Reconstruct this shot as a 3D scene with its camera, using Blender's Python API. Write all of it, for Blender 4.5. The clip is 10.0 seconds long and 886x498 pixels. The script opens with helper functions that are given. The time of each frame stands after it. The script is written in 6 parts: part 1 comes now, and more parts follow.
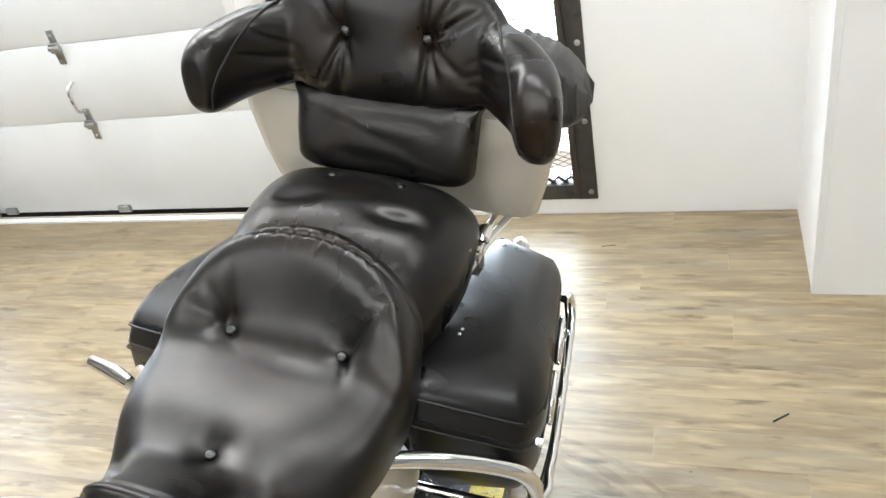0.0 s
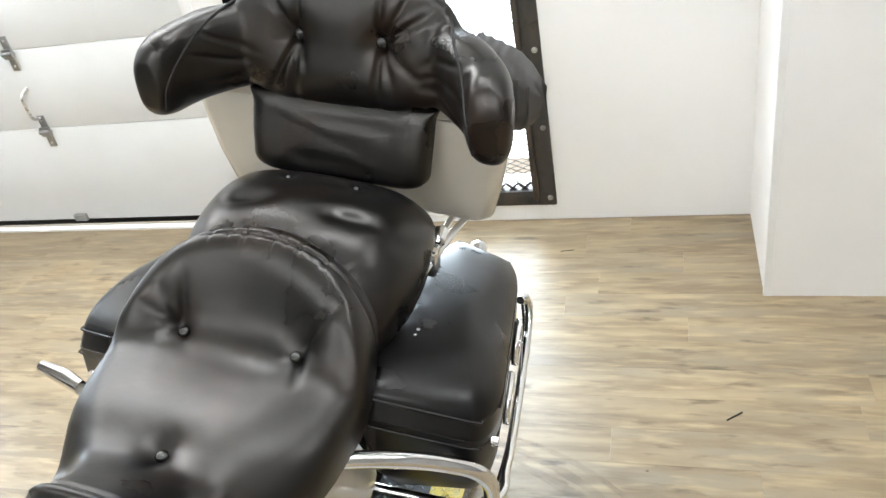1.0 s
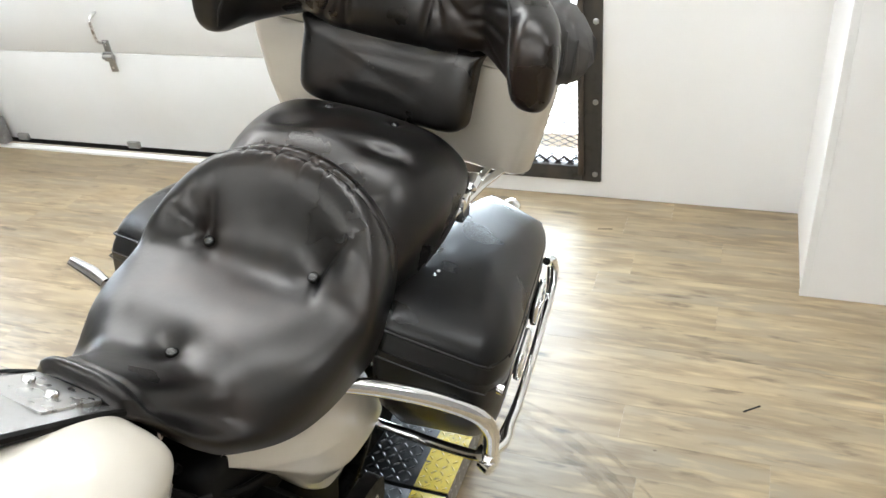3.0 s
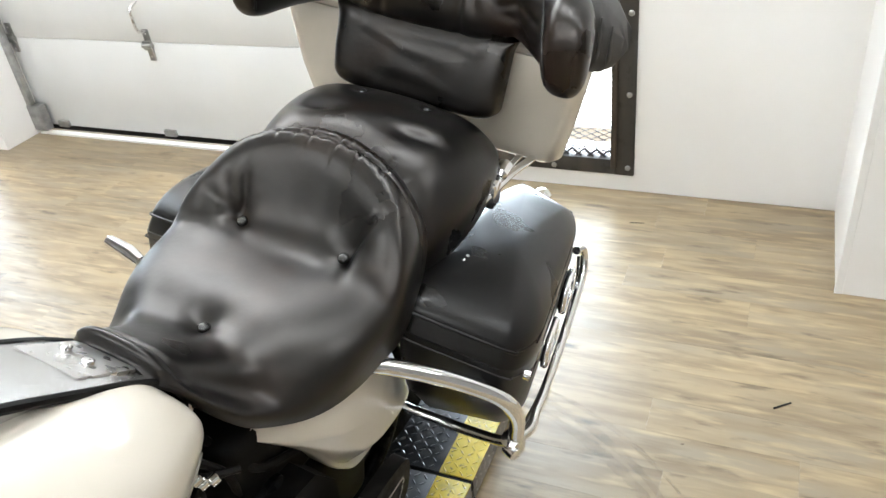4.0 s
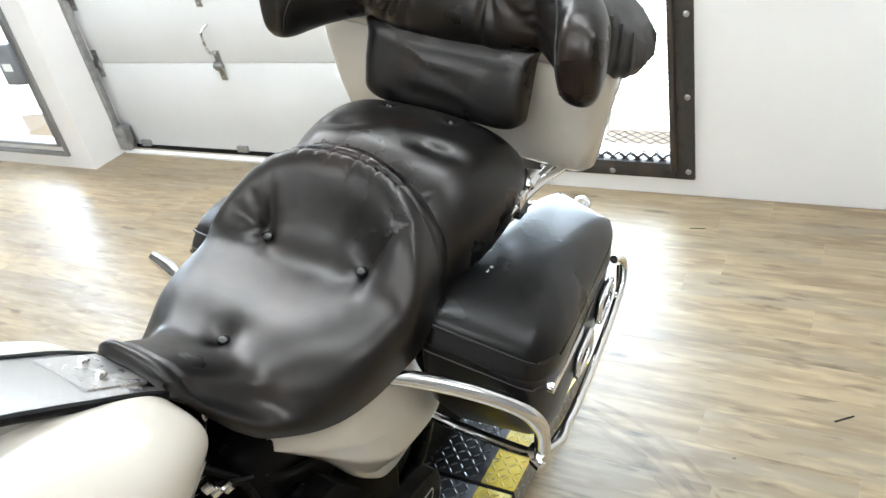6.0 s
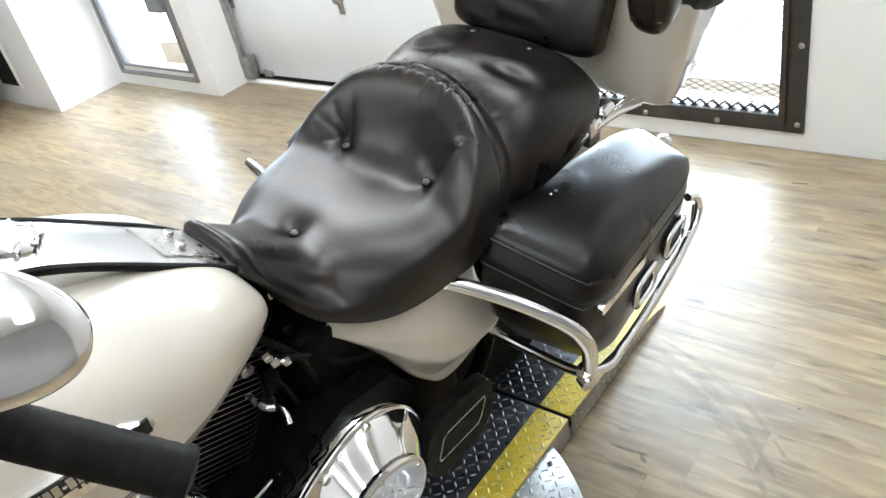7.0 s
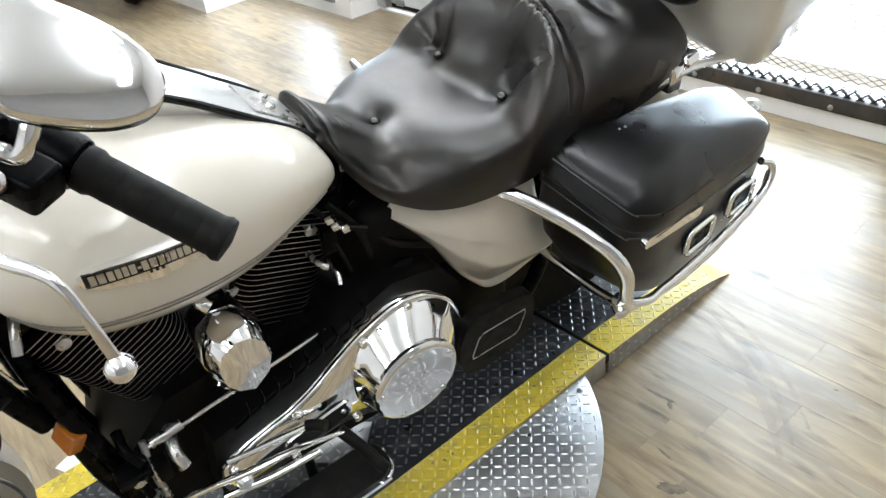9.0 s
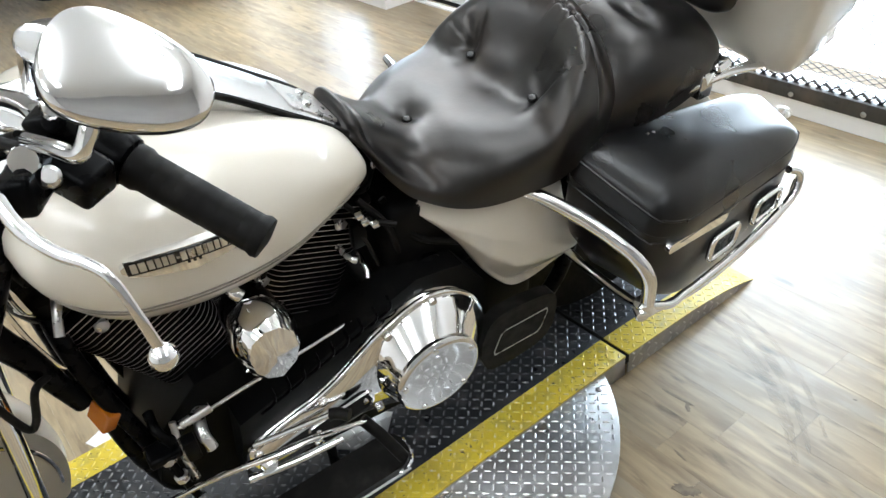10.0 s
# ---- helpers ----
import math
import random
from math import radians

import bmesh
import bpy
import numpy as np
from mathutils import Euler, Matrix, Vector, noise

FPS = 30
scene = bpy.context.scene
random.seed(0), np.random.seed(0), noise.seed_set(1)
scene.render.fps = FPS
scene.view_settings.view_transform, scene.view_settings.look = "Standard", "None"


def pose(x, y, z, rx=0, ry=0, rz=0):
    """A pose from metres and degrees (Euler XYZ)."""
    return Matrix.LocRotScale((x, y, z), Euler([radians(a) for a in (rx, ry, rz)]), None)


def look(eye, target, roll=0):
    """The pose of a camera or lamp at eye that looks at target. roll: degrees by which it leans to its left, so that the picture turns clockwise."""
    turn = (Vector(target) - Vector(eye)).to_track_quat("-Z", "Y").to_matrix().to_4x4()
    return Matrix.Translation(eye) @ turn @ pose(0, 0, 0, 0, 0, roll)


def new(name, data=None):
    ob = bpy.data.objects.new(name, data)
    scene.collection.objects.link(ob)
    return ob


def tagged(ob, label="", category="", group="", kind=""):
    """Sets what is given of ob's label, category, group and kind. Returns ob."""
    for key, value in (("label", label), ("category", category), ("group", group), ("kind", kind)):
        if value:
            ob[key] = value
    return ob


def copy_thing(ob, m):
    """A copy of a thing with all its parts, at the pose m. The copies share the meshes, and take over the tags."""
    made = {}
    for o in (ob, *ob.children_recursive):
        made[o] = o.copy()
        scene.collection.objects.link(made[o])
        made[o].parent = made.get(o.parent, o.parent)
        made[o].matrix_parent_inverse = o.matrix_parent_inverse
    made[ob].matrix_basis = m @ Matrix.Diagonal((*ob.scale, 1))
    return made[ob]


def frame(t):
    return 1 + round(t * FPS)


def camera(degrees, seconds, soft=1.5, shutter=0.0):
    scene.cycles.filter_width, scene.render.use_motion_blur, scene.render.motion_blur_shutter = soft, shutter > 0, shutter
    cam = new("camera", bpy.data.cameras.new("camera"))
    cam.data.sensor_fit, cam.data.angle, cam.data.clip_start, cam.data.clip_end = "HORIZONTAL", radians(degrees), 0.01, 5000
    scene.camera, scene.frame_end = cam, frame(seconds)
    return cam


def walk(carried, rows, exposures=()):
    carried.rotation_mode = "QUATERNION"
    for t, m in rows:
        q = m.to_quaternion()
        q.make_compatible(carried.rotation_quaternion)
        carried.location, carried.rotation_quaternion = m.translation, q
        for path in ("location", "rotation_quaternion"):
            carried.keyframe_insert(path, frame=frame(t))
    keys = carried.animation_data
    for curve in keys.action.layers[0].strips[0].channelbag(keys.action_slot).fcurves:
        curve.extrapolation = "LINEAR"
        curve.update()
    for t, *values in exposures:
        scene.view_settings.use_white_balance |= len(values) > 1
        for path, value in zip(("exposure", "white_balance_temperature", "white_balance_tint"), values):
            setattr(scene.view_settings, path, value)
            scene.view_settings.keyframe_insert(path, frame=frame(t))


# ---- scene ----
cam = camera(59.0, 10.0)
PATH = [
    (0, (-0.009, 0.01, 1.648), (-0.652, 1.566, 0.568), -12.8),
    (0.5, (-0.011, -0.009, 1.648), (-0.678, 1.57, 0.618), -13.2),
    (1, (0.013, -0.004, 1.634), (-0.547, 1.589, 0.562), -11.5),
    (1.5, (0.001, -0.021, 1.657), (-0.723, 1.587, 0.712), -10.5),
    (2, (0.01, -0.024, 1.672), (-0.684, 1.614, 0.757), -8.8),
    (2.5, (0.037, -0.023, 1.633), (-0.602, 1.574, 0.612), -7.4),
    (3, (0.048, -0.033, 1.572), (-0.617, 1.501, 0.473), -6.9),
    (4.3, (0.055, -0.05, 1.553), (-0.689, 1.446, 0.453), -7.5),
    (4.5, (0.054, -0.049, 1.55), (-0.676, 1.448, 0.442), -7.4),
    (5, (0.075, -0.045, 1.549), (-0.637, 1.457, 0.436), -6.8),
    (5.5, (0.123, -0.033, 1.552), (-0.577, 1.485, 0.454), -7.2),
    (6, (0.167, 0.0, 1.552), (-0.775, 1.417, 0.501), -12.1),
    (6.2, (0.176, 0.02, 1.55), (-0.967, 1.311, 0.536), -16.3),
    (7.3, (0.373, -0.126, 1.508), (-0.84, 1.011, 0.396), -10.3),
    (7.5, (0.421, -0.202, 1.535), (-0.848, 0.874, 0.425), -7.3),
    (8, (0.456, -0.226, 1.519), (-0.881, 0.745, 0.392), -8.7),
    (8.5, (0.457, -0.137, 1.475), (-0.888, 0.782, 0.316), -7.7),
    (9, (0.472, -0.098, 1.477), (-0.863, 0.872, 0.347), -8.6),
    (9.5, (0.473, -0.104, 1.487), (-0.892, 0.82, 0.354), -9.1),
    (10, (0.485, -0.11, 1.507), (-0.879, 0.802, 0.363), -7.8),
]
walk(cam, [(t, look(eye, target, roll)) for t, eye, target, roll in PATH],
     exposures=[(0.0, 0.0, 6500, 10), (4.5, 0.0, 6500, 10), (6.2, 0.05, 6250, 9), (7.5, -0.06, 6250, 9), (10.0, -0.08, 6250, 9)])

# ---- light ----
BIKE = pose(-0.8167, 0.8748, 0.0688, 0, 10.0, -4.6)
WALL_Y = 2.627
CEIL = 3.0

world = bpy.data.worlds.new("sky")
scene.world = world
world.use_nodes = True
wn = world.node_tree.nodes
sky = wn.new("ShaderNodeTexSky")
sky.sky_type, sky.sun_disc = "NISHITA", False
sky.sun_elevation, sky.sun_rotation = radians(48), radians(20)
world.node_tree.links.new(sky.outputs[0], wn["Background"].inputs[0])
wn["Background"].inputs[1].default_value = 0.12

sun = new("sun", bpy.data.lights.new("sun", "SUN"))
sun.data.energy, sun.data.angle, sun.data.color = 2.5, radians(0.5), (1, 0.95, 0.88)
sun.matrix_world = look((0, 8, 9), (1.5, 0, 0))


def area(name, place, target, wide, high, watts, colour=(1, 1, 1)):
    lamp = new(name, bpy.data.lights.new(name, "AREA"))
    lamp.data.shape, lamp.data.size, lamp.data.size_y = "RECTANGLE", wide, high
    lamp.data.energy, lamp.data.color = watts, colour
    lamp.matrix_world = look(place, target)
    return lamp


# daylight in the openings: the security door and the glass door
area("door_daylight", (-0.98, 2.80, 1.1), (-0.98, 0, 0.9), 0.95, 1.9, 80, (0.68, 0.85, 1))
area("glass_daylight", (-4.1, 2.60, 1.1), (-3.6, 0, 0.6), 0.75, 1.9, 52, (0.70, 0.85, 1))


# ---- materials ----
def material(name, colour, rough=0.5, metal=0.0, coat=0.0, **more):
    m = bpy.data.materials.new(name)
    m.use_nodes = True
    b = m.node_tree.nodes["Principled BSDF"]
    b.inputs["Base Color"].default_value = (*colour, 1)
    b.inputs["Roughness"].default_value = rough
    b.inputs["Metallic"].default_value = metal
    b.inputs["Coat Weight"].default_value = coat
    b.inputs["Coat Roughness"].default_value = more.get("coat_rough", 0.08)
    b.inputs["Specular IOR Level"].default_value = more.get("spec", 0.5)
    return m


def vary(m, colour, scale, low=0.4, high=0.6, stretch=(1, 1, 1), detail=4.0, coords="Object", random_shift=False, into=None):
    """Mixes a second colour into the base colour by a noise."""
    t = m.node_tree
    b = t.nodes["Principled BSDF"]
    c = t.nodes.new("ShaderNodeTexCoord")
    mp = t.nodes.new("ShaderNodeMapping")
    mp.inputs["Scale"].default_value = stretch
    t.links.new(c.outputs[coords], mp.inputs[0])
    if random_shift:
        info = t.nodes.new("ShaderNodeObjectInfo")
        mul = t.nodes.new("ShaderNodeMath")
        mul.operation = "MULTIPLY"
        mul.inputs[1].default_value = 57.0
        t.links.new(info.outputs["Random"], mul.inputs[0])
        t.links.new(mul.outputs[0], mp.inputs["Location"])
    n = t.nodes.new("ShaderNodeTexNoise")
    n.inputs["Scale"].default_value, n.inputs["Detail"].default_value = scale, detail
    t.links.new(mp.outputs[0], n.inputs["Vector"])
    r = t.nodes.new("ShaderNodeMapRange")
    r.inputs["From Min"].default_value, r.inputs["From Max"].default_value = low, high
    t.links.new(n.outputs["Fac"], r.inputs["Value"])
    mix = t.nodes.new("ShaderNodeMix")
    mix.data_type = "RGBA"
    t.links.new(r.outputs[0], mix.inputs["Factor"])
    old = b.inputs["Base Color"]
    if old.is_linked:
        t.links.new(old.links[0].from_socket, mix.inputs["A"])
    else:
        mix.inputs["A"].default_value = old.default_value
    mix.inputs["B"].default_value = (*colour, 1)
    t.links.new(mix.outputs["Result"], old)
    return m


def rough_vary(m, low, high, scale, coords="Object", stretch=(1, 1, 1)):
    t = m.node_tree
    b = t.nodes["Principled BSDF"]
    c = t.nodes.new("ShaderNodeTexCoord")
    mp = t.nodes.new("ShaderNodeMapping")
    mp.inputs["Scale"].default_value = stretch
    n = t.nodes.new("ShaderNodeTexNoise")
    n.inputs["Scale"].default_value, n.inputs["Detail"].default_value = scale, 5
    r = t.nodes.new("ShaderNodeMapRange")
    r.inputs["From Min"].default_value, r.inputs["From Max"].default_value = 0.3, 0.7
    r.inputs["To Min"].default_value, r.inputs["To Max"].default_value = low, high
    t.links.new(c.outputs[coords], mp.inputs[0])
    t.links.new(mp.outputs[0], n.inputs["Vector"])
    t.links.new(n.outputs["Fac"], r.inputs["Value"])
    t.links.new(r.outputs[0], b.inputs["Roughness"])
    return m


def relief(m, scale, strength, distance=0.002, kind="noise", coords="Object", stretch=(1, 1, 1), detail=3.0):
    t = m.node_tree
    b = t.nodes["Principled BSDF"]
    c = t.nodes.new("ShaderNodeTexCoord")
    mp = t.nodes.new("ShaderNodeMapping")
    mp.inputs["Scale"].default_value = stretch
    t.links.new(c.outputs[coords], mp.inputs[0])
    if kind == "cells":
        n = t.nodes.new("ShaderNodeTexVoronoi")
        n.inputs["Scale"].default_value = scale
        out = n.outputs["Distance"]
    else:
        n = t.nodes.new("ShaderNodeTexNoise")
        n.inputs["Scale"].default_value, n.inputs["Detail"].default_value = scale, detail
        out = n.outputs["Fac"]
    t.links.new(mp.outputs[0], n.inputs["Vector"])
    bump = t.nodes.new("ShaderNodeBump")
    bump.inputs["Strength"].default_value, bump.inputs["Distance"].default_value = strength, distance
    t.links.new(out, bump.inputs["Height"])
    if b.inputs["Normal"].is_linked:
        t.links.new(b.inputs["Normal"].links[0].from_socket, bump.inputs["Normal"])
    t.links.new(bump.outputs[0], b.inputs["Normal"])
    return m


def glow(name, colour, strength):
    m = bpy.data.materials.new(name)
    m.use_nodes = True
    b = m.node_tree.nodes["Principled BSDF"]
    b.inputs["Base Color"].default_value = (*colour, 1)
    b.inputs["Emission Color"].default_value = (*colour, 1)
    b.inputs["Emission Strength"].default_value = strength
    return m


LEATHER = material("black_leather", (0.0026, 0.0022, 0.0020), 0.32, spec=0.62)
# uneven brown in the base colour stands in for warm highlights
vary(LEATHER, (0.022, 0.011, 0.006), 6, 0.50, 0.78, detail=6)
rough_vary(LEATHER, 0.24, 0.38, 7)
LEATHER.node_tree.nodes["Principled BSDF"].inputs["Specular Tint"].default_value = (1.0, 0.96, 0.93, 1)
relief(LEATHER, 24, 0.32, 0.0022, detail=5)
relief(LEATHER, 90, 0.10, 0.0008, detail=3)
relief(LEATHER, 420, 0.06, 0.0004, kind="cells")
BAG_LEATHER = material("bag_leather", (0.0025, 0.0025, 0.003), 0.30, spec=0.42)
vary(BAG_LEATHER, (0.007, 0.0052, 0.0045), 5, 0.4, 0.7)
rough_vary(BAG_LEATHER, 0.25, 0.36, 8)
relief(BAG_LEATHER, 60, 0.07, 0.0008)
VINYL_GREY = material("worn_grey_leather", (0.075, 0.072, 0.070), 0.48)
vary(VINYL_GREY, (0.045, 0.042, 0.04), 18, 0.4, 0.65)
relief(VINYL_GREY, 70, 0.15, 0.001)
BUTTON = material("button_leather", (0.010, 0.0095, 0.009), 0.22, spec=0.9)
PIPING = material("leather_piping", (0.012, 0.011, 0.011), 0.45)
CREAM = material("cream_paint", (0.66, 0.61, 0.525), 0.28, coat=0.8, coat_rough=0.05)
vary(CREAM, (0.625, 0.575, 0.485), 5, 0.4, 0.7)
relief(CREAM, 180, 0.02, 0.0004)
PINSTRIPE = material("pinstripe_paint", (0.24, 0.22, 0.19), 0.35)
CHROME = material("chrome", (0.86, 0.86, 0.86), 0.05, 1.0)
rough_vary(CHROME, 0.03, 0.09, 25)
SATIN = material("satin_steel", (0.62, 0.61, 0.60), 0.30, 1.0)
rough_vary(SATIN, 0.22, 0.40, 60)
CONSOLE = material("brushed_console", (0.66, 0.66, 0.66), 0.22, 1.0)
rough_vary(CONSOLE, 0.19, 0.27, 14, stretch=(4, 1, 1))
BLACK = material("black_enamel", (0.0025, 0.0025, 0.0028), 0.26, spec=0.06)
rough_vary(BLACK, 0.20, 0.40, 40)
relief(BLACK, 260, 0.05, 0.0006)
ENGINE = material("wrinkle_black", (0.003, 0.003, 0.003), 0.5, spec=0.10)
relief(ENGINE, 420, 0.12, 0.0006)
vary(ENGINE, (0.009, 0.008, 0.007), 30, 0.5, 0.75)
RUBBER = material("rubber", (0.006, 0.0055, 0.005), 0.5, spec=0.13)
rough_vary(RUBBER, 0.40, 0.62, 50)
vary(RUBBER, (0.020, 0.018, 0.016), 24, 0.5, 0.8)
FINEDGE = material("machined_edge", (0.42, 0.42, 0.42), 0.38, 1.0)
AMBER = material("amber_plastic", (0.42, 0.115, 0.003), 0.2, coat=0.5)
relief(AMBER, 120, 0.3, 0.001)
GLASS_MIRROR = material("mirror_glass", (0.92, 0.92, 0.92), 0.02, 1.0)
DARK = material("dark_recess", (0.006, 0.006, 0.006), 0.7)
BADGE_BLACK = material("badge_black", (0.01, 0.01, 0.01), 0.25)

PLATE_BLACK = material("black_tread_plate", (0.022, 0.023, 0.026), 0.36, coat=0.15)
vary(PLATE_BLACK, (0.075, 0.072, 0.068), 16, 0.52, 0.72)
rough_vary(PLATE_BLACK, 0.26, 0.5, 26)
LUG_BLACK = material("black_tread_lug", (0.10, 0.104, 0.112), 0.28, 0.55)
vary(LUG_BLACK, (0.34, 0.34, 0.34), 70, 0.52, 0.7)
PLATE_YELLOW = material("yellow_tread_plate", (0.68, 0.51, 0.035), 0.42)
vary(PLATE_YELLOW, (0.46, 0.36, 0.07), 22, 0.5, 0.72)
vary(PLATE_YELLOW, (0.10, 0.085, 0.05), 85, 0.62, 0.70)
rough_vary(PLATE_YELLOW, 0.32, 0.55, 30)
LUG_YELLOW = material("yellow_tread_lug", (0.72, 0.56, 0.07), 0.34)
vary(LUG_YELLOW, (0.72, 0.66, 0.42), 90, 0.5, 0.7)
ALU = material("aluminium_tread_plate", (0.47, 0.47, 0.47), 0.36, 0.9)
vary(ALU, (0.34, 0.335, 0.325), 15, 0.42, 0.68)
rough_vary(ALU, 0.26, 0.48, 20)
LUG_ALU = material("aluminium_tread_lug", (0.66, 0.66, 0.66), 0.32, 0.95)

WALL = material("white_wall_paint", (0.87, 0.86, 0.845), 0.55)
vary(WALL, (0.83, 0.815, 0.80), 1.6, 0.4, 0.7)
relief(WALL, 130, 0.10, 0.001)
relief(WALL, 4, 0.05, 0.006)
CEILING = material("ceiling_paint", (0.84, 0.84, 0.83), 0.8)
relief(CEILING, 90, 0.15, 0.002)
GARAGE = material("garage_panel_paint", (0.76, 0.77, 0.77), 0.42)
vary(GARAGE, (0.71, 0.72, 0.715), 2.2, 0.4, 0.7)
relief(GARAGE, 16, 0.07, 0.0012, stretch=(1, 1, 26))
TRIM = material("white_trim_paint", (0.84, 0.835, 0.82), 0.4)
vary(TRIM, (0.78, 0.77, 0.75), 6, 0.45, 0.7)
STEEL = material("raw_dark_steel", (0.060, 0.058, 0.057), 0.42, 0.55)
vary(STEEL, (0.10, 0.085, 0.072), 11, 0.46, 0.7, stretch=(1, 1, 0.25))
vary(STEEL, (0.035, 0.032, 0.03), 26, 0.55, 0.75)
rough_vary(STEEL, 0.34, 0.55, 30)
RUST = material("brown_steel", (0.085, 0.068, 0.055), 0.5, 0.4)
vary(RUST, (0.045, 0.04, 0.036), 14, 0.42, 0.66, stretch=(4, 4, 0.4))
GALV = material("galvanised_bracket", (0.42, 0.42, 0.415), 0.36, 0.95)
vary(GALV, (0.30, 0.30, 0.295), 24, 0.40, 0.70)
ALU_FRAME = material("grey_window_frame", (0.27, 0.27, 0.275), 0.4, 0.4)
vary(ALU_FRAME, (0.30, 0.30, 0.30), 12, 0.4, 0.7)
LOCK = material("lock_box", (0.21, 0.22, 0.24), 0.45)
OUTSIDE = glow("bright_outside", (0.95, 0.98, 1.0), 5.0)
LAMP = glow("lamp_diffuser", (0.95, 0.98, 1.0), 10.0)
GREY_WALL = material("grey_unseen_wall", (0.42, 0.415, 0.41), 0.6)
vary(GREY_WALL, (0.38, 0.375, 0.37), 1.3, 0.4, 0.7)
relief(GREY_WALL, 120, 0.1, 0.001)
SCUFF = material("tyre_scuff", (0.10, 0.09, 0.08), 0.6)
WORN = material("bare_subfloor", (0.22, 0.175, 0.12), 0.7)
vary(WORN, (0.13, 0.10, 0.075), 40, 0.4, 0.65)
JOINT = material("plank_joint", (0.22, 0.17, 0.11), 0.6)
PANE = material("window_glass", (1, 1, 1), 0.02)
PANE.node_tree.nodes["Principled BSDF"].inputs["Transmission Weight"].default_value = 1.0


def wood(name, light, dark, grey):
    """Limed oak: broad tone, long grain streaks, fine fibre and sparse dark flecks, shifted from plank to plank."""
    m = material(name, light, 0.42, coat=0.5, coat_rough=0.31)
    t = m.node_tree
    vary(m, grey, 1.7, 0.42, 0.62, (0.8, 2.6, 1), 4.0, random_shift=True)
    vary(m, [0.45 * a + 0.55 * b for a, b in zip(light, dark)], 3.2, 0.44, 0.66, (0.8, 6.0, 1), 7.0, random_shift=True)
    vary(m, [0.25 * a + 0.75 * b for a, b in zip(light, dark)], 6.0, 0.50, 0.74, (0.9, 5.0, 1), 7.0, random_shift=True)
    vary(m, [a * 0.62 for a in dark], 5.0, 0.60, 0.78, (1.3, 5.0, 1), 6.0, random_shift=True)
    vary(m, [min(1.0, a * 1.18) for a in light], 9.0, 0.52, 0.74, (0.7, 5.0, 1), 4.0, random_shift=True)
    # tone from plank to plank
    b = t.nodes["Principled BSDF"]
    info = t.nodes.new("ShaderNodeObjectInfo")
    ramp = t.nodes.new("ShaderNodeMapRange")
    ramp.inputs["To Min"].default_value, ramp.inputs["To Max"].default_value = 0.92, 1.07
    hsv = t.nodes.new("ShaderNodeHueSaturation")
    t.links.new(info.outputs["Random"], ramp.inputs["Value"])
    t.links.new(ramp.outputs[0], hsv.inputs["Value"])
    t.links.new(b.inputs["Base Color"].links[0].from_socket, hsv.inputs["Color"])
    t.links.new(hsv.outputs[0], b.inputs["Base Color"])
    rough_vary(m, 0.36, 0.54, 5, stretch=(0.6, 3, 1))
    relief(m, 14, 0.10, 0.0015, stretch=(0.5, 10, 1), detail=8)
    return m


OAK = wood("oak_plank", (0.370, 0.280, 0.163), (0.138, 0.096, 0.054), (0.282, 0.230, 0.158))
OAK_DARK = wood("darker_oak_plank", (0.27, 0.205, 0.12), (0.14, 0.10, 0.060), (0.22, 0.175, 0.115))


# ---- mesh tools ----
def mesh_of(name, bm, mats, smooth=True):
    bmesh.ops.recalc_face_normals(bm, faces=bm.faces)
    me = bpy.data.meshes.new(name)
    bm.to_mesh(me)
    bm.free()
    for m in mats if isinstance(mats, (list, tuple)) else [mats]:
        me.materials.append(m)
    if smooth:
        me.shade_smooth()
        me.set_sharp_from_angle(angle=radians(38))
    return me


def part(name, bm, mat, parent=None, label="", kind="", smooth=True):
    ob = new(name, mesh_of(name, bm, mat, smooth))
    if parent is not None:
        ob.parent = parent
    return tagged(ob, label, kind=kind)


def thing(name, label, category, m=None, group="", kind=""):
    ob = new(name)
    ob.empty_display_size = 0.1
    if m is not None:
        ob.matrix_world = m
    return tagged(ob, label, category, group, kind)


def box(x0, y0, z0, x1, y1, z1, bevel=0.0, seg=2, bm=None):
    bm = bm or bmesh.new()
    vs = [bm.verts.new((x, y, z)) for z in (z0, z1) for y in (y0, y1) for x in (x0, x1)]
    fs = [bm.faces.new([vs[i] for i in q]) for q in ((0, 2, 3, 1), (4, 5, 7, 6), (0, 1, 5, 4), (2, 6, 7, 3), (0, 4, 6, 2), (1, 3, 7, 5))]
    if bevel:
        es = list({e for f in fs for e in f.edges})
        bmesh.ops.bevel(bm, geom=es, offset=bevel, segments=seg, affect="EDGES", profile=0.5)
    return bm


def loft(rings, bm=None, cap=True, close=True):
    bm = bm or bmesh.new()
    rows = [[bm.verts.new(p) for p in r] for r in rings]
    n = len(rows[0])
    for a, b in zip(rows, rows[1:]):
        for i in range(n if close else n - 1):
            j = (i + 1) % n
            bm.faces.new((a[i], a[j], b[j], b[i]))
    if cap:
        bm.faces.new(rows[0])
        bm.faces.new(rows[-1])
    return bm


def smooth_path(pts, steps=6):
    ps = [Vector(p) for p in pts]
    if len(ps) < 3:
        return ps
    out = []
    ext = [2 * ps[0] - ps[1], *ps, 2 * ps[-1] - ps[-2]]
    for a, b, c, d in zip(ext, ext[1:], ext[2:], ext[3:]):
        for k in range(steps):
            t = k / steps
            out.append(0.5 * (2 * b + (c - a) * t + (2 * a - 5 * b + 4 * c - d) * t * t + (3 * b - a - 3 * c + d) * t**3))
    return out + [ps[-1]]


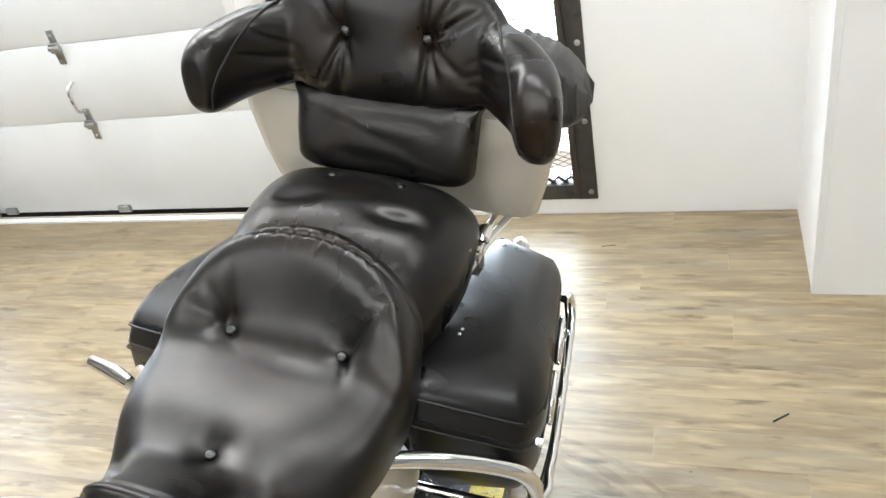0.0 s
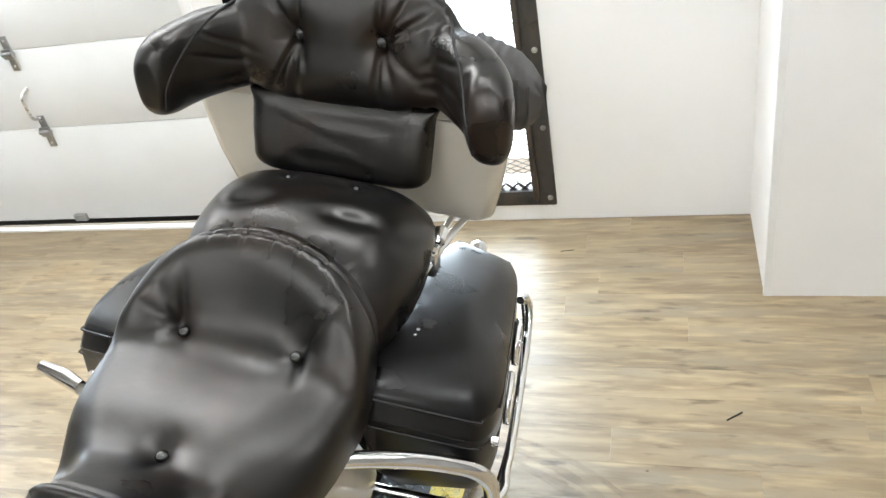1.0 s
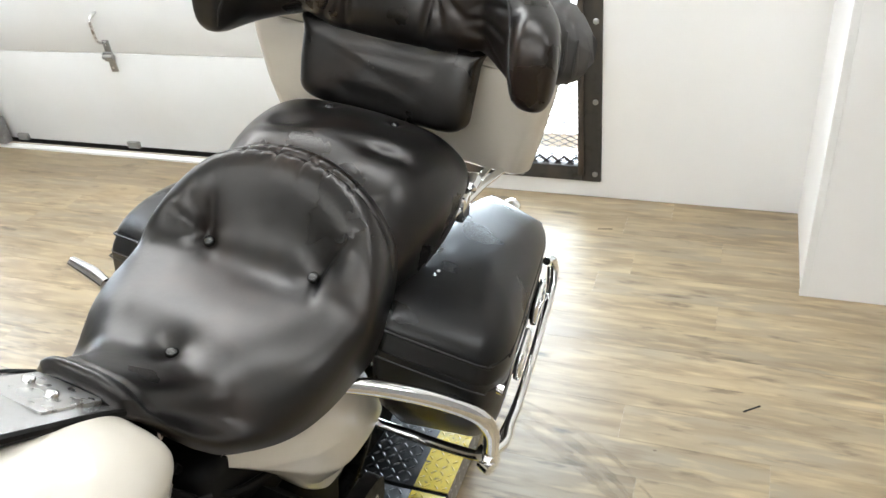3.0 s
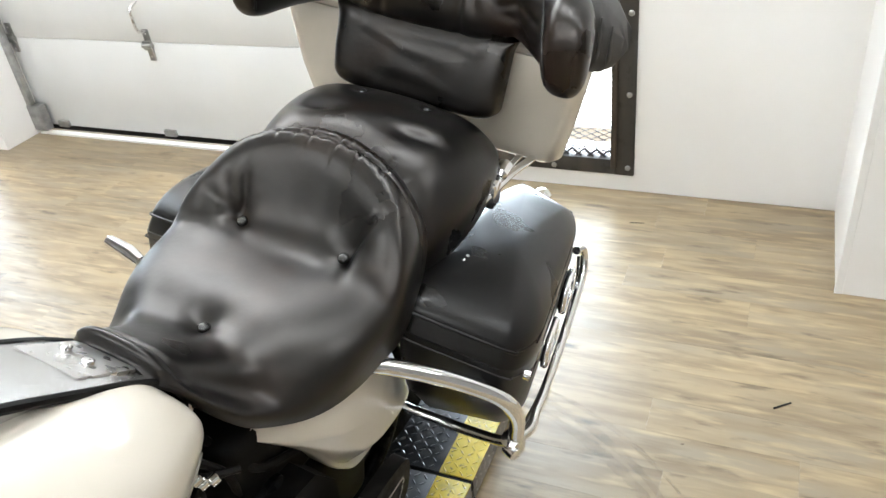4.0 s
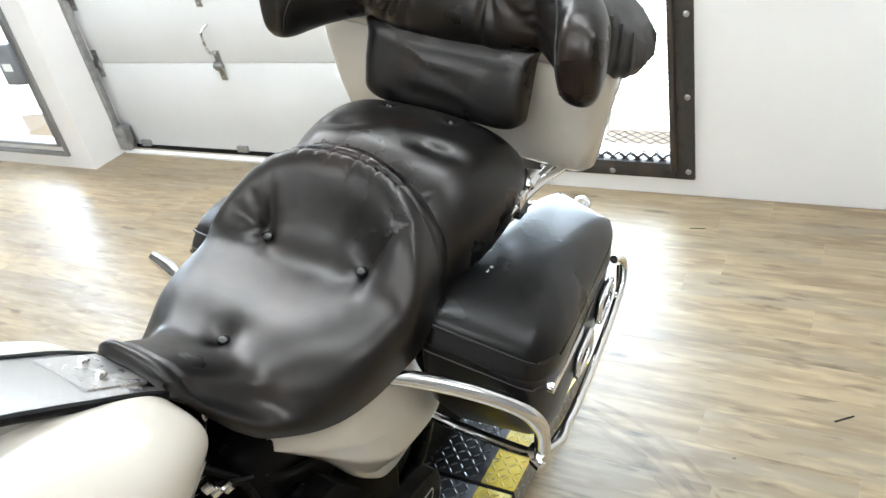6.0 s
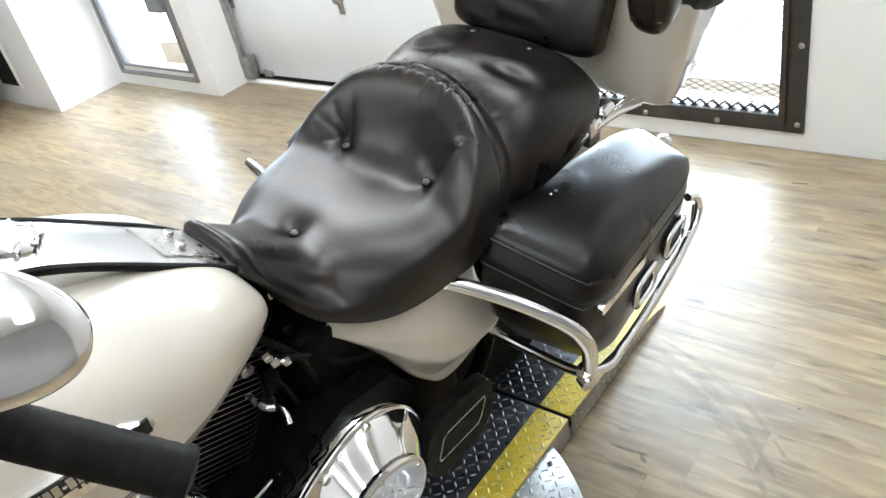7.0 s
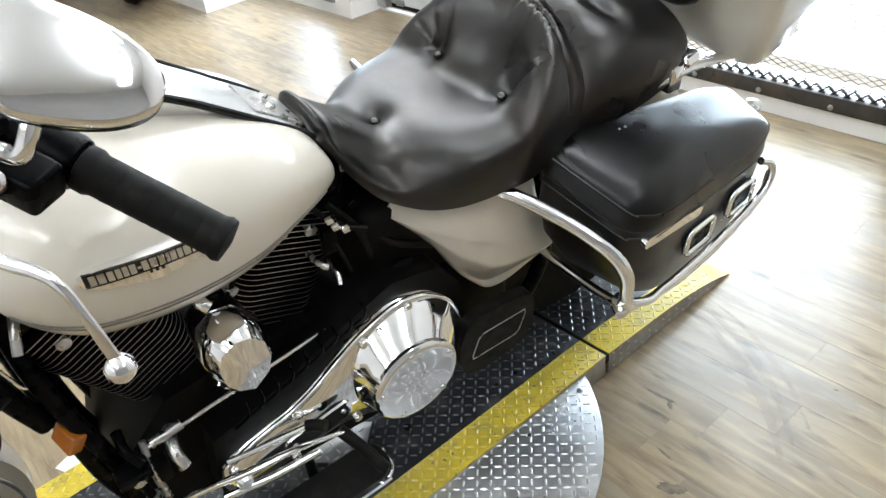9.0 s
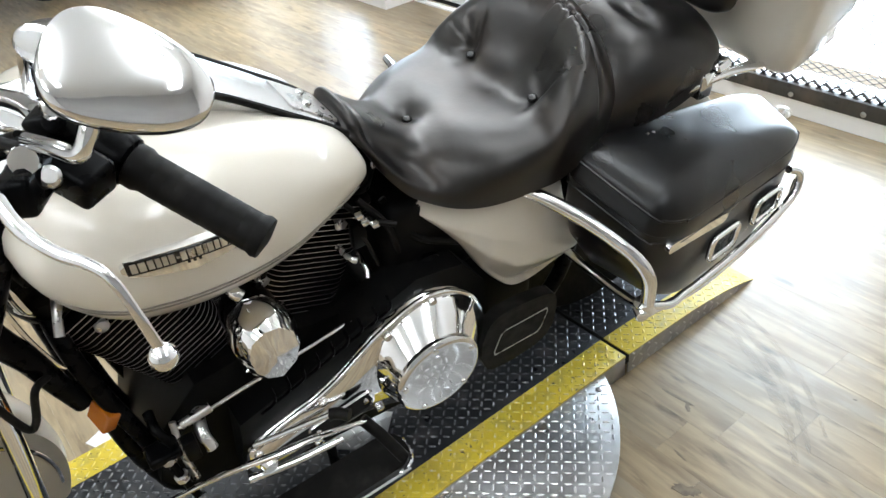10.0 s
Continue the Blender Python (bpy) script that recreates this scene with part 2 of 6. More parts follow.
def tube(pts, radius, seg=12, steps=6, bm=None, flat=1.0):
    """A round bar along a smooth line; radius: one number, or one for each given point."""
    line = smooth_path(pts, steps)
    rs = [radius] * len(line)
    if isinstance(radius, (list, tuple)):
        rs = [float(np.interp(i / (len(line) - 1) * (len(radius) - 1), range(len(radius)), radius)) for i in range(len(line))]
    way = (line[1] - line[0]).normalized()
    side = way.orthogonal().normalized()
    rings = []
    for i, p in enumerate(line):
        d = (line[min(i + 1, len(line) - 1)] - line[max(i - 1, 0)]).normalized()
        side = (side - d * side.dot(d)).normalized()
        up = d.cross(side)
        rings.append([p + rs[i] * (side * math.cos(a) + flat * up * math.sin(a)) for a in (2 * math.pi * k / seg for k in range(seg))])
    return loft(rings, bm)


def lathe(profile, seg=32, m=Matrix(), bm=None):
    """profile: (radius, height) from bottom to top, turned round z, laid by m."""
    rings = [[m @ Vector((max(r, 1e-4) * math.cos(a), max(r, 1e-4) * math.sin(a), h)) for a in (2 * math.pi * k / seg for k in range(seg))] for r, h in profile]
    return loft(rings, bm)


def rrect(hx, hy, r, k=5):
    """A rounded rectangle round the origin, as a list of (x, y)."""
    out = []
    for cx, cy, a0 in ((hx - r, hy - r, 0), (-hx + r, hy - r, 90), (-hx + r, -hy + r, 180), (hx - r, -hy + r, 270)):
        out += [(cx + r * math.cos(radians(a0 + 90 * i / k)), cy + r * math.sin(radians(a0 + 90 * i / k))) for i in range(k + 1)]
    return out


def prism(outline, place, h0, h1, bevel=0.0, seg=2, bm=None):
    """An outline of (a, b), raised from h0 to h1; place(a, b, h) lays it in space."""
    bm = loft([[place(a, b, h) for a, b in outline] for h in (h0, h1)], bm)
    if bevel:
        es = [e for e in bm.edges if len(e.link_faces) == 2 and e.calc_face_angle(0) > 0.6 and any(len(f.verts) > 4 for f in e.link_faces)]
        bmesh.ops.bevel(bm, geom=es, offset=bevel, segments=seg, affect="EDGES", profile=0.5)
    return bm


def axis_to(place, way):
    """A pose whose z points along way."""
    return Matrix.Translation(place) @ Vector(way).normalized().to_track_quat("Z", "Y").to_matrix().to_4x4()


def bolt(parent, place, way, r=0.007, h=0.006, mat=None, name="bolt"):
    return part(name, lathe([(r, -0.002), (r, h * 0.5), (r * 0.8, h * 0.85), (r * 0.35, h)], 10, axis_to(place, way)), mat or CHROME, parent)


# ---- room ----
def structure(name, label, category, *boxes, mat=None, bevel=0.0):
    bm = bmesh.new()
    for b in boxes:
        box(*b, bevel, bm=bm)
    ob = part(name, bm, mat or WALL, None, label, "structure", smooth=False)
    return tagged(ob, category=category)


W0, W1 = WALL_Y, WALL_Y + 0.16
DOOR = (-1.56, -0.411, 0.071, 2.16)  # security door: x0, x1, z0, z1
GAR = (-3.56, -1.715, 0.0, 2.06)  # garage door opening
GLS = (-4.55, -3.72, 0.075, 2.1)  # glass door
GLASS_Y = 2.42
NOOK_X, NOOK_Y = 0.295, 2.130
PIER_X, PIER_Y = -4.62, 1.965
XL, XR, YF = -9.0, 3.4, -4.5

structure("wall_north", "white painted plaster wall with door openings", "wall",
          (DOOR[1] - 0.05, W0, 0, NOOK_X, W1, CEIL), (DOOR[0] + 0.05, W0, 0, DOOR[1] - 0.05, W1, DOOR[2] + 0.05),
          (DOOR[0] + 0.05, W0, DOOR[3] - 0.05, DOOR[1] - 0.05, W1, CEIL), (GAR[1], W0, 0, DOOR[0] + 0.05, W1, CEIL),
          (GAR[0], W0, GAR[3], GAR[1], W1, CEIL), (XL, W0, 0, -5.47, W1, CEIL))
structure("wall_nook", "white painted wall that steps into the room", "wall", (NOOK_X, NOOK_Y, 0, XR, W1, CEIL))
structure("wall_glass_door", "white wall round the glazed side door", "wall",
          (GAR[0] - 0.05, GLASS_Y, 0, GAR[0], W1, CEIL), (GLS[1], GLASS_Y, 0, GAR[0] - 0.05, GLASS_Y + 0.2, CEIL),
          (PIER_X, GLASS_Y, 0, GLS[0], GLASS_Y + 0.2, CEIL), (GLS[0], GLASS_Y, 0, GLS[1], GLASS_Y + 0.2, GLS[2]),
          (GLS[0], GLASS_Y, GLS[3], GLS[1], GLASS_Y + 0.2, CEIL))
structure("wall_pier", "white boxed-out wall pier by the side door", "wall", (-5.47, PIER_Y, 0, PIER_X, W1, CEIL))
# unseen wall that closes the room; its grey keeps reflections in black parts dark
structure("wall_east", "unseen side wall, added in grey to darken reflections", "wall", (XR, YF, 0, XR + 0.15, W1, CEIL), mat=GREY_WALL)
structure("wall_west", "white painted side wall", "wall", (XL - 0.15, YF, 0, XL, W1, CEIL))
structure("wall_south_west", "white painted end wall", "wall", (XL, YF - 0.15, 0, -0.7, YF, CEIL))
structure("wall_south_east", "white painted end wall", "wall", (-0.7, YF - 0.15, 0, XR, YF, CEIL))
structure("ceiling", "white painted ceiling", "ceiling", (XL, YF, CEIL, XR, W1, CEIL + 0.1), mat=CEILING)
# shallow skirting along the garage threshold and the stepped wall
structure("trim_threshold", "pale metal threshold under the garage door", "threshold", (GAR[0] + 0.02, W0 - 0.006, 0.001, GAR[1] - 0.02, W0 + 0.03, 0.010), mat=TRIM)
structure("trim_corner", "white corner bead on the stepped wall", "trim", (NOOK_X - 0.003, NOOK_Y - 0.003, 0, NOOK_X + 0.02, NOOK_Y + 0.02, CEIL), mat=TRIM, bevel=0.002)
structure("backdrop_north", "blown-out daylight outside the doors", "backdrop", (-6.5, 4.6, -1.0, 3.0, 4.62, 4.2), mat=OUTSIDE)

floor = part("floor", box(XL, YF, -0.05, XR, W1 + 0.4, -0.014), JOINT, None, "worn grey-brown oak plank floor, glossy", "structure", smooth=False)
tagged(floor, category="floor")


def ceiling_light(x, y):
    t = thing("pendant_light", "long frosted pendant light, added out of view below the white ceiling", "ceiling light", pose(x, y, CEIL), group="ceiling lights")
    part("diffuser", box(-0.62, -0.14, -0.42, 0.62, 0.14, -0.36, 0.012), LAMP, t)
    for a in (-0.45, 0.45):
        part("rod", tube([(a, 0, -0.362), (a, 0, -0.001)], 0.005, 8), TRIM, t)
    for a in (-0.635, 0.62):
        part("end_cap", box(a, -0.145, -0.425, a + 0.015, 0.145, -0.355, 0.004), TRIM, t)
    return t


# added lamps, all out of view; the first four put highlights on the seat
lamp0 = ceiling_light(-1.85, 2.4)
for lx, ly in ((-3.15, 2.2), (-1.85, 1.98), (-3.15, 1.78), (-0.2, 1.2), (1.6, 1.0), (-2.4, -1.2), (-0.6, -1.2), (0.8, -0.9), (-4.9, 0.9), (-1.7, -3.0), (0.8, -2.8)):
    copy_thing(lamp0, pose(lx, ly, CEIL))


# ---- security door with expanded mesh ----
def expanded_mesh(x0, z0, x1, z1, y, dx, dz, r):
    """Diamond mesh of flat strands, cut to a rectangle."""
    verts, faces = [], []

    def strand(a, b):
        (ax, az), (bx, bz) = a, b
        d = math.hypot(bx - ax, bz - az)
        nx, nz = -(bz - az) / d * r, (bx - ax) / d * r
        k = len(verts)
        for px, pz in ((ax, az), (bx, bz)):
            verts.extend([(px + nx, y - r, pz + nz), (px - nx, y - r, pz - nz), (px - nx, y + r, pz - nz), (px + nx, y + r, pz + nz)])
        faces.extend([(k, k + 1, k + 5, k + 4), (k + 1, k + 2, k + 6, k + 5), (k + 2, k + 3, k + 7, k + 6), (k + 3, k, k + 4, k + 7)])

    rows, cols = int((z1 - z0) / dz), int((x1 - x0) / dx)
    sx, sz = (x1 - x0) / cols, (z1 - z0) / rows
    for i in range(rows):
        for j in range(cols):
            cx, cz = x0 + (j + 0.5) * sx, z0 + (i + 0.5) * sz
            up, dn, lf, rt = (cx, cz + sz / 2), (cx, cz - sz / 2), (cx - sx / 2, cz), (cx + sx / 2, cz)
            for a, b in ((lf, up), (up, rt), (rt, dn), (dn, lf)):
                strand(a, b)
    me = bpy.data.meshes.new("expanded_mesh")
    me.from_pydata(verts, [], faces)
    me.materials.append(STEEL)
    return me


def security_door():
    x0, x1, z0, z1 = DOOR
    t = thing("door_1", "dark steel security door with expanded metal mesh", "security door", kind="structure")
    w = 0.074
    y0, y1 = W0 - 0.012, W0 + 0.03
    stile = part("frame_stile", box(x1 - w, y0, z0, x1, y1, z1, 0.003), STEEL, t)
    part("frame_stile", box(x0, y0, z0, x0 + w, y1, z1, 0.003), STEEL, t)
    part("frame_rail", box(x0 + w, y0 + 0.002, z0, x1 - w, y1, z0 + 0.062, 0.003), STEEL, t)
    part("frame_rail", box(x0 + w, y0 + 0.002, z1 - 0.07, x1 - w, y1, z1, 0.003), STEEL, t)
    # inner angle iron along the stiles, browner and set back
    for xa, xb in ((x1 - w - 0.012, x1 - w + 0.010), (x0 + w - 0.010, x0 + w + 0.012)):
        part("inner_angle", box(xa, y0 - 0.012, z0 + 0.03, xb, y0 + 0.01, z1 - 0.03, 0.003), RUST, t)
    for k in range(7):
        z = z0 + 0.034 + 0.296 * k
        for x in (x1 - 0.022, x0 + 0.022):
            bolt(t, (x, y0, z), (0, -1, 0), 0.011, 0.007, GALV)
    for k in range(1, 4):
        bolt(t, (x1 - 0.02 - 0.29 * k, y0 + 0.002, z0 + 0.02), (0, -1, 0), 0.011, 0.007, GALV)
    # strands made extra thin to imitate daylight glare washing out the mesh
    mesh = new("expanded_mesh", expanded_mesh(x0 + w, z0 + 0.05, x1 - w, z1 - 0.06, W0 + 0.02, 0.046, 0.022, 0.0014))
    mesh.parent = t
    tagged(mesh, "grey expanded metal mesh", kind="stuff")
    # a strip of thicker strands at the foot, laid over the first
    mesh = new("expanded_mesh", expanded_mesh(x0 + w, z0 + 0.05, x1 - w, z0 + 0.09, W0 + 0.012, 0.046, 0.022, 0.004))
    mesh.parent = t
    tagged(mesh, kind="stuff")
    lock = part("lock_box", box(x0 + 0.03, y0 - 0.05, 0.94, x0 + 0.16, y0 + 0.001, 1.07, 0.006), BLACK, t, "black lock box with a lever")
    part("lever", tube([(x0 + 0.05, y0 - 0.06, 0.97), (x0 - 0.01, y0 - 0.075, 0.955), (x0 - 0.05, y0 - 0.075, 0.92)], 0.008), BLACK, lock)
    part("knob", lathe([(0.012, 0), (0.02, 0.012), (0.02, 0.03), (0.008, 0.036)], 16, axis_to((x0 + 0.09, y0 - 0.05, 0.955), (0, -1, 0))), CHROME, lock)
    return t


security_door()


# ---- garage door ----
def garage_door():
    x0, x1, z0, z1 = GAR
    t = thing("door_2", "white sectional garage door, shut, with galvanised hinges", "garage door", kind="structure")
    seams = [0.03, 0.505, 0.865, 1.235, 1.61, z1 + 0.02]
    y = W0 + 0.055
    for a, b in zip(seams, seams[1:]):
        part("panel", box(x0 - 0.03, y, a + 0.0012, x1 + 0.03, y + 0.045, b - 0.0012, 0.0012), GARAGE, t)
    part("bottom_seal", tube([(x0 + 0.02, y + 0.018, 0.016), (x1 - 0.02, y + 0.018, 0.016)], 0.019, 10), RUBBER, t)

    def hinge(x, z, name="hinge"):
        h = part(name, box(x - 0.018, y - 0.006, z - 0.075, x + 0.018, y + 0.001, z + 0.075, 0.003), GALV, t)
        part("knuckle", tube([(x - 0.028, y - 0.014, z), (x + 0.028, y - 0.014, z)], 0.012, 10), GALV, h)
        part("leaf", box(x - 0.026, y - 0.018, z - 0.022, x + 0.026, y - 0.004, z + 0.022, 0.004), GALV, h)
        for dz in (-0.055, 0.055):
            bolt(h, (x, y - 0.005, z + dz), (0, -1, 0), 0.006, 0.004, SATIN)

    for z in seams[1:-1]:
        hinge(-2.655, z - 0.012)
        hinge(x1 + 0.02, z + 0.012, "roller_hinge")
        hinge(x0 + 0.03, z, "roller_hinge")
    # lift handle above the first seam
    part("handle", tube([(-2.655, y, 0.555), (-2.655, y - 0.045, 0.575), (-2.657, y - 0.05, 0.63), (-2.657, y - 0.045, 0.675), (-2.657, y, 0.695)], 0.0075), SATIN, t, "bent steel lift handle")
    for x in (-2.69, -3.40):
        part("foot_bracket", box(x - 0.035, y - 0.018, 0.028, x + 0.035, y + 0.001, 0.062, 0.004), GALV, t)
    # vertical tracks and their feet
    for x, s in ((x0 + 0.005, 1), (x1 - 0.005, -1)):
        track = part("track", box(x - 0.022, y - 0.058, 0.02, x + 0.022, y - 0.052, z1, 0.002), GALV if s > 0 else TRIM, t)
        part("track_lip", box(x + s * 0.02, y - 0.058, 0.02, x + s * 0.026, y - 0.028, z1, 0.002), GALV if s > 0 else TRIM, track)
        part("track_foot", box(x - 0.03, y - 0.065, 0.02, x + 0.05 * s + 0.03, y - 0.015, 0.16 if s > 0 else 0.06, 0.006), GALV if s > 0 else TRIM, track)
    return t


garage_door()


# ---- glazed side door ----
def glass_door():
    x0, x1, z0, z1 = GLS
    t = thing("door_3", "glazed side door in a grey metal frame", "glass door", kind="structure")
    y = GLASS_Y + 0.02
    outer = 0.022
    for a in ((x0, z0, x0 + outer, z1), (x1 - outer, z0, x1, z1), (x0 + outer, z0, x1 - outer, z0 + outer), (x0 + outer, z1 - outer, x1 - outer, z1)):
        part("frame", box(a[0], y - 0.035, a[1], a[2], y + 0.05, a[3], 0.003), ALU_FRAME, t)
    i = 0.052
    for a in ((x0 + i, z0 + i, x0 + i + 0.018, z1 - i), (x1 - i - 0.018, z0 + i, x1 - i, z1 - i), (x0 + i + 0.018, z0 + i, x1 - i - 0.018, z0 + i + 0.018)):
        part("inner_frame", box(a[0], y - 0.028, a[1], a[2], y + 0.03, a[3], 0.003), ALU_FRAME, t)
    part("sash", box(x0 + outer, y - 0.015, z0 + outer, x0 + i, y + 0.02, z1 - outer), TRIM, t)
    part("sash", box(x1 - i, y - 0.015, z0 + outer, x1 - outer, y + 0.02, z1 - outer), TRIM, t)
    part("sash", box(x0 + i, y - 0.015, z0 + outer, x1 - i, y + 0.02, z0 + i), TRIM, t)
    pane = part("pane", box(x0 + i, y + 0.002, z0 + i, x1 - i, y + 0.008, z1 - i), PANE, t, smooth=False)
    pane.visible_shadow = False
    lock = part("lock_box", box(x1 - 0.19, y - 0.06, 0.50, x1 - 0.045, y - 0.026, 0.72, 0.006), LOCK, t, "grey lock box")
    part("lock_label", box(x1 - 0.15, y - 0.063, 0.58, x1 - 0.08, y - 0.0595, 0.62), TRIM, lock)
    arm = part("crash_bar", box(x0 + 0.02, y - 0.09, 0.98, x1 - 0.04, y - 0.045, 1.03, 0.008), ALU_FRAME, t, "grey push bar")
    part("bar_bracket", box(x0 - 0.01, y - 0.08, 0.90, x0 + 0.13, y - 0.03, 1.05, 0.008), LOCK, arm)
    return t


glass_door()

vent = thing("wall_vent", "small black recessed panel in the pier wall", "vent", pose(-5.14, PIER_Y, 0.25))
part("frame", box(-0.14, -0.008, -0.13, 0.14, 0.001, 0.2, 0.003), TRIM, vent)
part("panel", box(-0.115, -0.014, -0.105, 0.115, -0.004, 0.175, 0.003), DARK, vent)


# ---- ramp platform on a turntable ----
def tread(faces_out, verts_out, cx, cy, z, ang, ln=0.0098, wd=0.0030, h=0.0020):
    """One raised lens-shaped lug of tread plate; z: a function of (x, y)."""
    c, s = math.cos(ang), math.sin(ang)
    k = len(verts_out)
    pts = [(-ln, 0), (-ln * 0.5, wd), (ln * 0.5, wd), (ln, 0), (ln * 0.5, -wd), (-ln * 0.5, -wd)]
    for a, b in pts:
        x, y = cx + a * c - b * s, cy + a * s + b * c
        verts_out.append((x, y, z(x, y)))
    for a, b in ((-ln * 0.55, 0), (ln * 0.55, 0)):
        x, y = cx + a * c - b * s, cy + a * s + b * c
        verts_out.append((x, y, z(x, y) + h))
    faces_out += [(k, k + 1, k + 6), (k + 1, k + 2, k + 7, k + 6), (k + 2, k + 3, k + 7), (k + 3, k + 4, k + 7), (k + 4, k + 5, k + 6, k + 7), (k + 5, k, k + 6)]


def tread_field(name, parent, mat, x0, y0, x1, y1, z, keep=None, pitch=0.0215):
    verts, faces = [], []
    nx, ny = int((x1 - x0) / pitch), int((y1 - y0) / pitch)
    for i in range(nx + 1):
        for j in range(ny + 1):
            x, y = x0 + pitch * (i + 0.5), y0 + pitch * (j + 0.5)
            if x > x1 - 0.006 or y > y1 - 0.008 or (keep and not keep(x, y)):
                continue
            tread(faces, verts, x, y, z, radians(45 if (i + j) % 2 else -45))
    me = bpy.data.meshes.new(name)
    me.from_pydata(verts, [], faces)
    me.materials.append(mat)
    ob = new(name, me)
    ob.parent = parent
    return tagged(ob, kind="stuff")


PX0, PX1, PY0, PY1, PZ = -1.203, -0.497, -1.0, 1.066, 0.0688
YB = 0.088


def platform():
    t = thing("display_platform", "low black tread-plate platform with yellow edges, on the floor", "platform")
    part("deck", box(PX0 + YB, PY0, PZ - 0.006, PX1 - YB, PY1, PZ, 0.0015), PLATE_BLACK, t)
    part("edge_stripe", box(PX1 - YB, PY0, PZ - 0.006, PX1, PY1, PZ + 0.0006, 0.0015), PLATE_YELLOW, t, "worn yellow tread-plate edge")
    part("edge_stripe", box(PX0, PY0, PZ - 0.006, PX0 + YB, PY1, PZ + 0.0006, 0.0015), PLATE_YELLOW, t, "worn yellow tread-plate edge")
    for xa, xb in ((PX1 - 0.006, PX1 - 0.001), (PX0 + 0.001, PX0 + 0.006)):
        part("skirt", box(xa, PY0, 0.002, xb, PY1, PZ - 0.006, 0.001), ALU, t, "aluminium side skirt")
    part("end_plate", box(PX0 + 0.01, PY1 - 0.008, 0.002, PX1 - 0.01, PY1 - 0.003, PZ - 0.006), BLACK, t)
    part("end_plate", box(PX0 + 0.01, PY0 + 0.003, 0.002, PX1 - 0.01, PY0 + 0.008, PZ - 0.006), BLACK, t)
    flat = lambda x, y: PZ - 0.0001
    tread_field("tread", t, LUG_BLACK, PX0 + YB, PY0, PX1 - YB, PY1, flat)
    tread_field("tread", t, LUG_YELLOW, PX1 - YB, PY0, PX1, PY1, lambda x, y: PZ + 0.0005)
    tread_field("tread", t, LUG_YELLOW, PX0, PY0, PX0 + YB, PY1, lambda x, y: PZ + 0.0005)
    patch = thing("steel_plate", "loose bright tread-plate square lying on the platform deck", "steel plate", pose(-0.772, 0.416, PZ + 0.002, 0, 0, 43))
    part("plate", box(-0.070, -0.062, 0.0002, 0.070, 0.062, 0.0042, 0.001), ALU, patch)
    tread_field("tread", patch, LUG_ALU, -0.070, -0.062, 0.070, 0.062, lambda x, y: 0.0041)
    return t


platform()


def turntable():
    t = thing("turntable", "round aluminium tread-plate turntable under the platform", "turntable", pose(-0.760, 0.478, 0))
    r = 0.572
    part("disc", lathe([(r, 0.046), (r, 0.054), (r - 0.003, 0.056), (0.01, 0.056)], 120), ALU, t)
    part("rim", lathe([(r - 0.030, 0.0005), (r - 0.014, 0.0005), (r - 0.010, 0.044), (r - 0.030, 0.0455)], 120), RUBBER, t, "black rim under the turntable disc")
    tread_field("tread", t, LUG_ALU, -0.585, -0.585, 0.585, 0.585, lambda x, y: 0.0559, lambda x, y: math.hypot(x, y) < r - 0.014 and x > 0.25)
    for a in (58, 20, -20):
        bolt(t, ((r - 0.03) * math.cos(radians(a)), (r - 0.03) * math.sin(radians(a)), 0.056), (0, 0, 1), 0.008, 0.004, SATIN)
    return t


turntable()


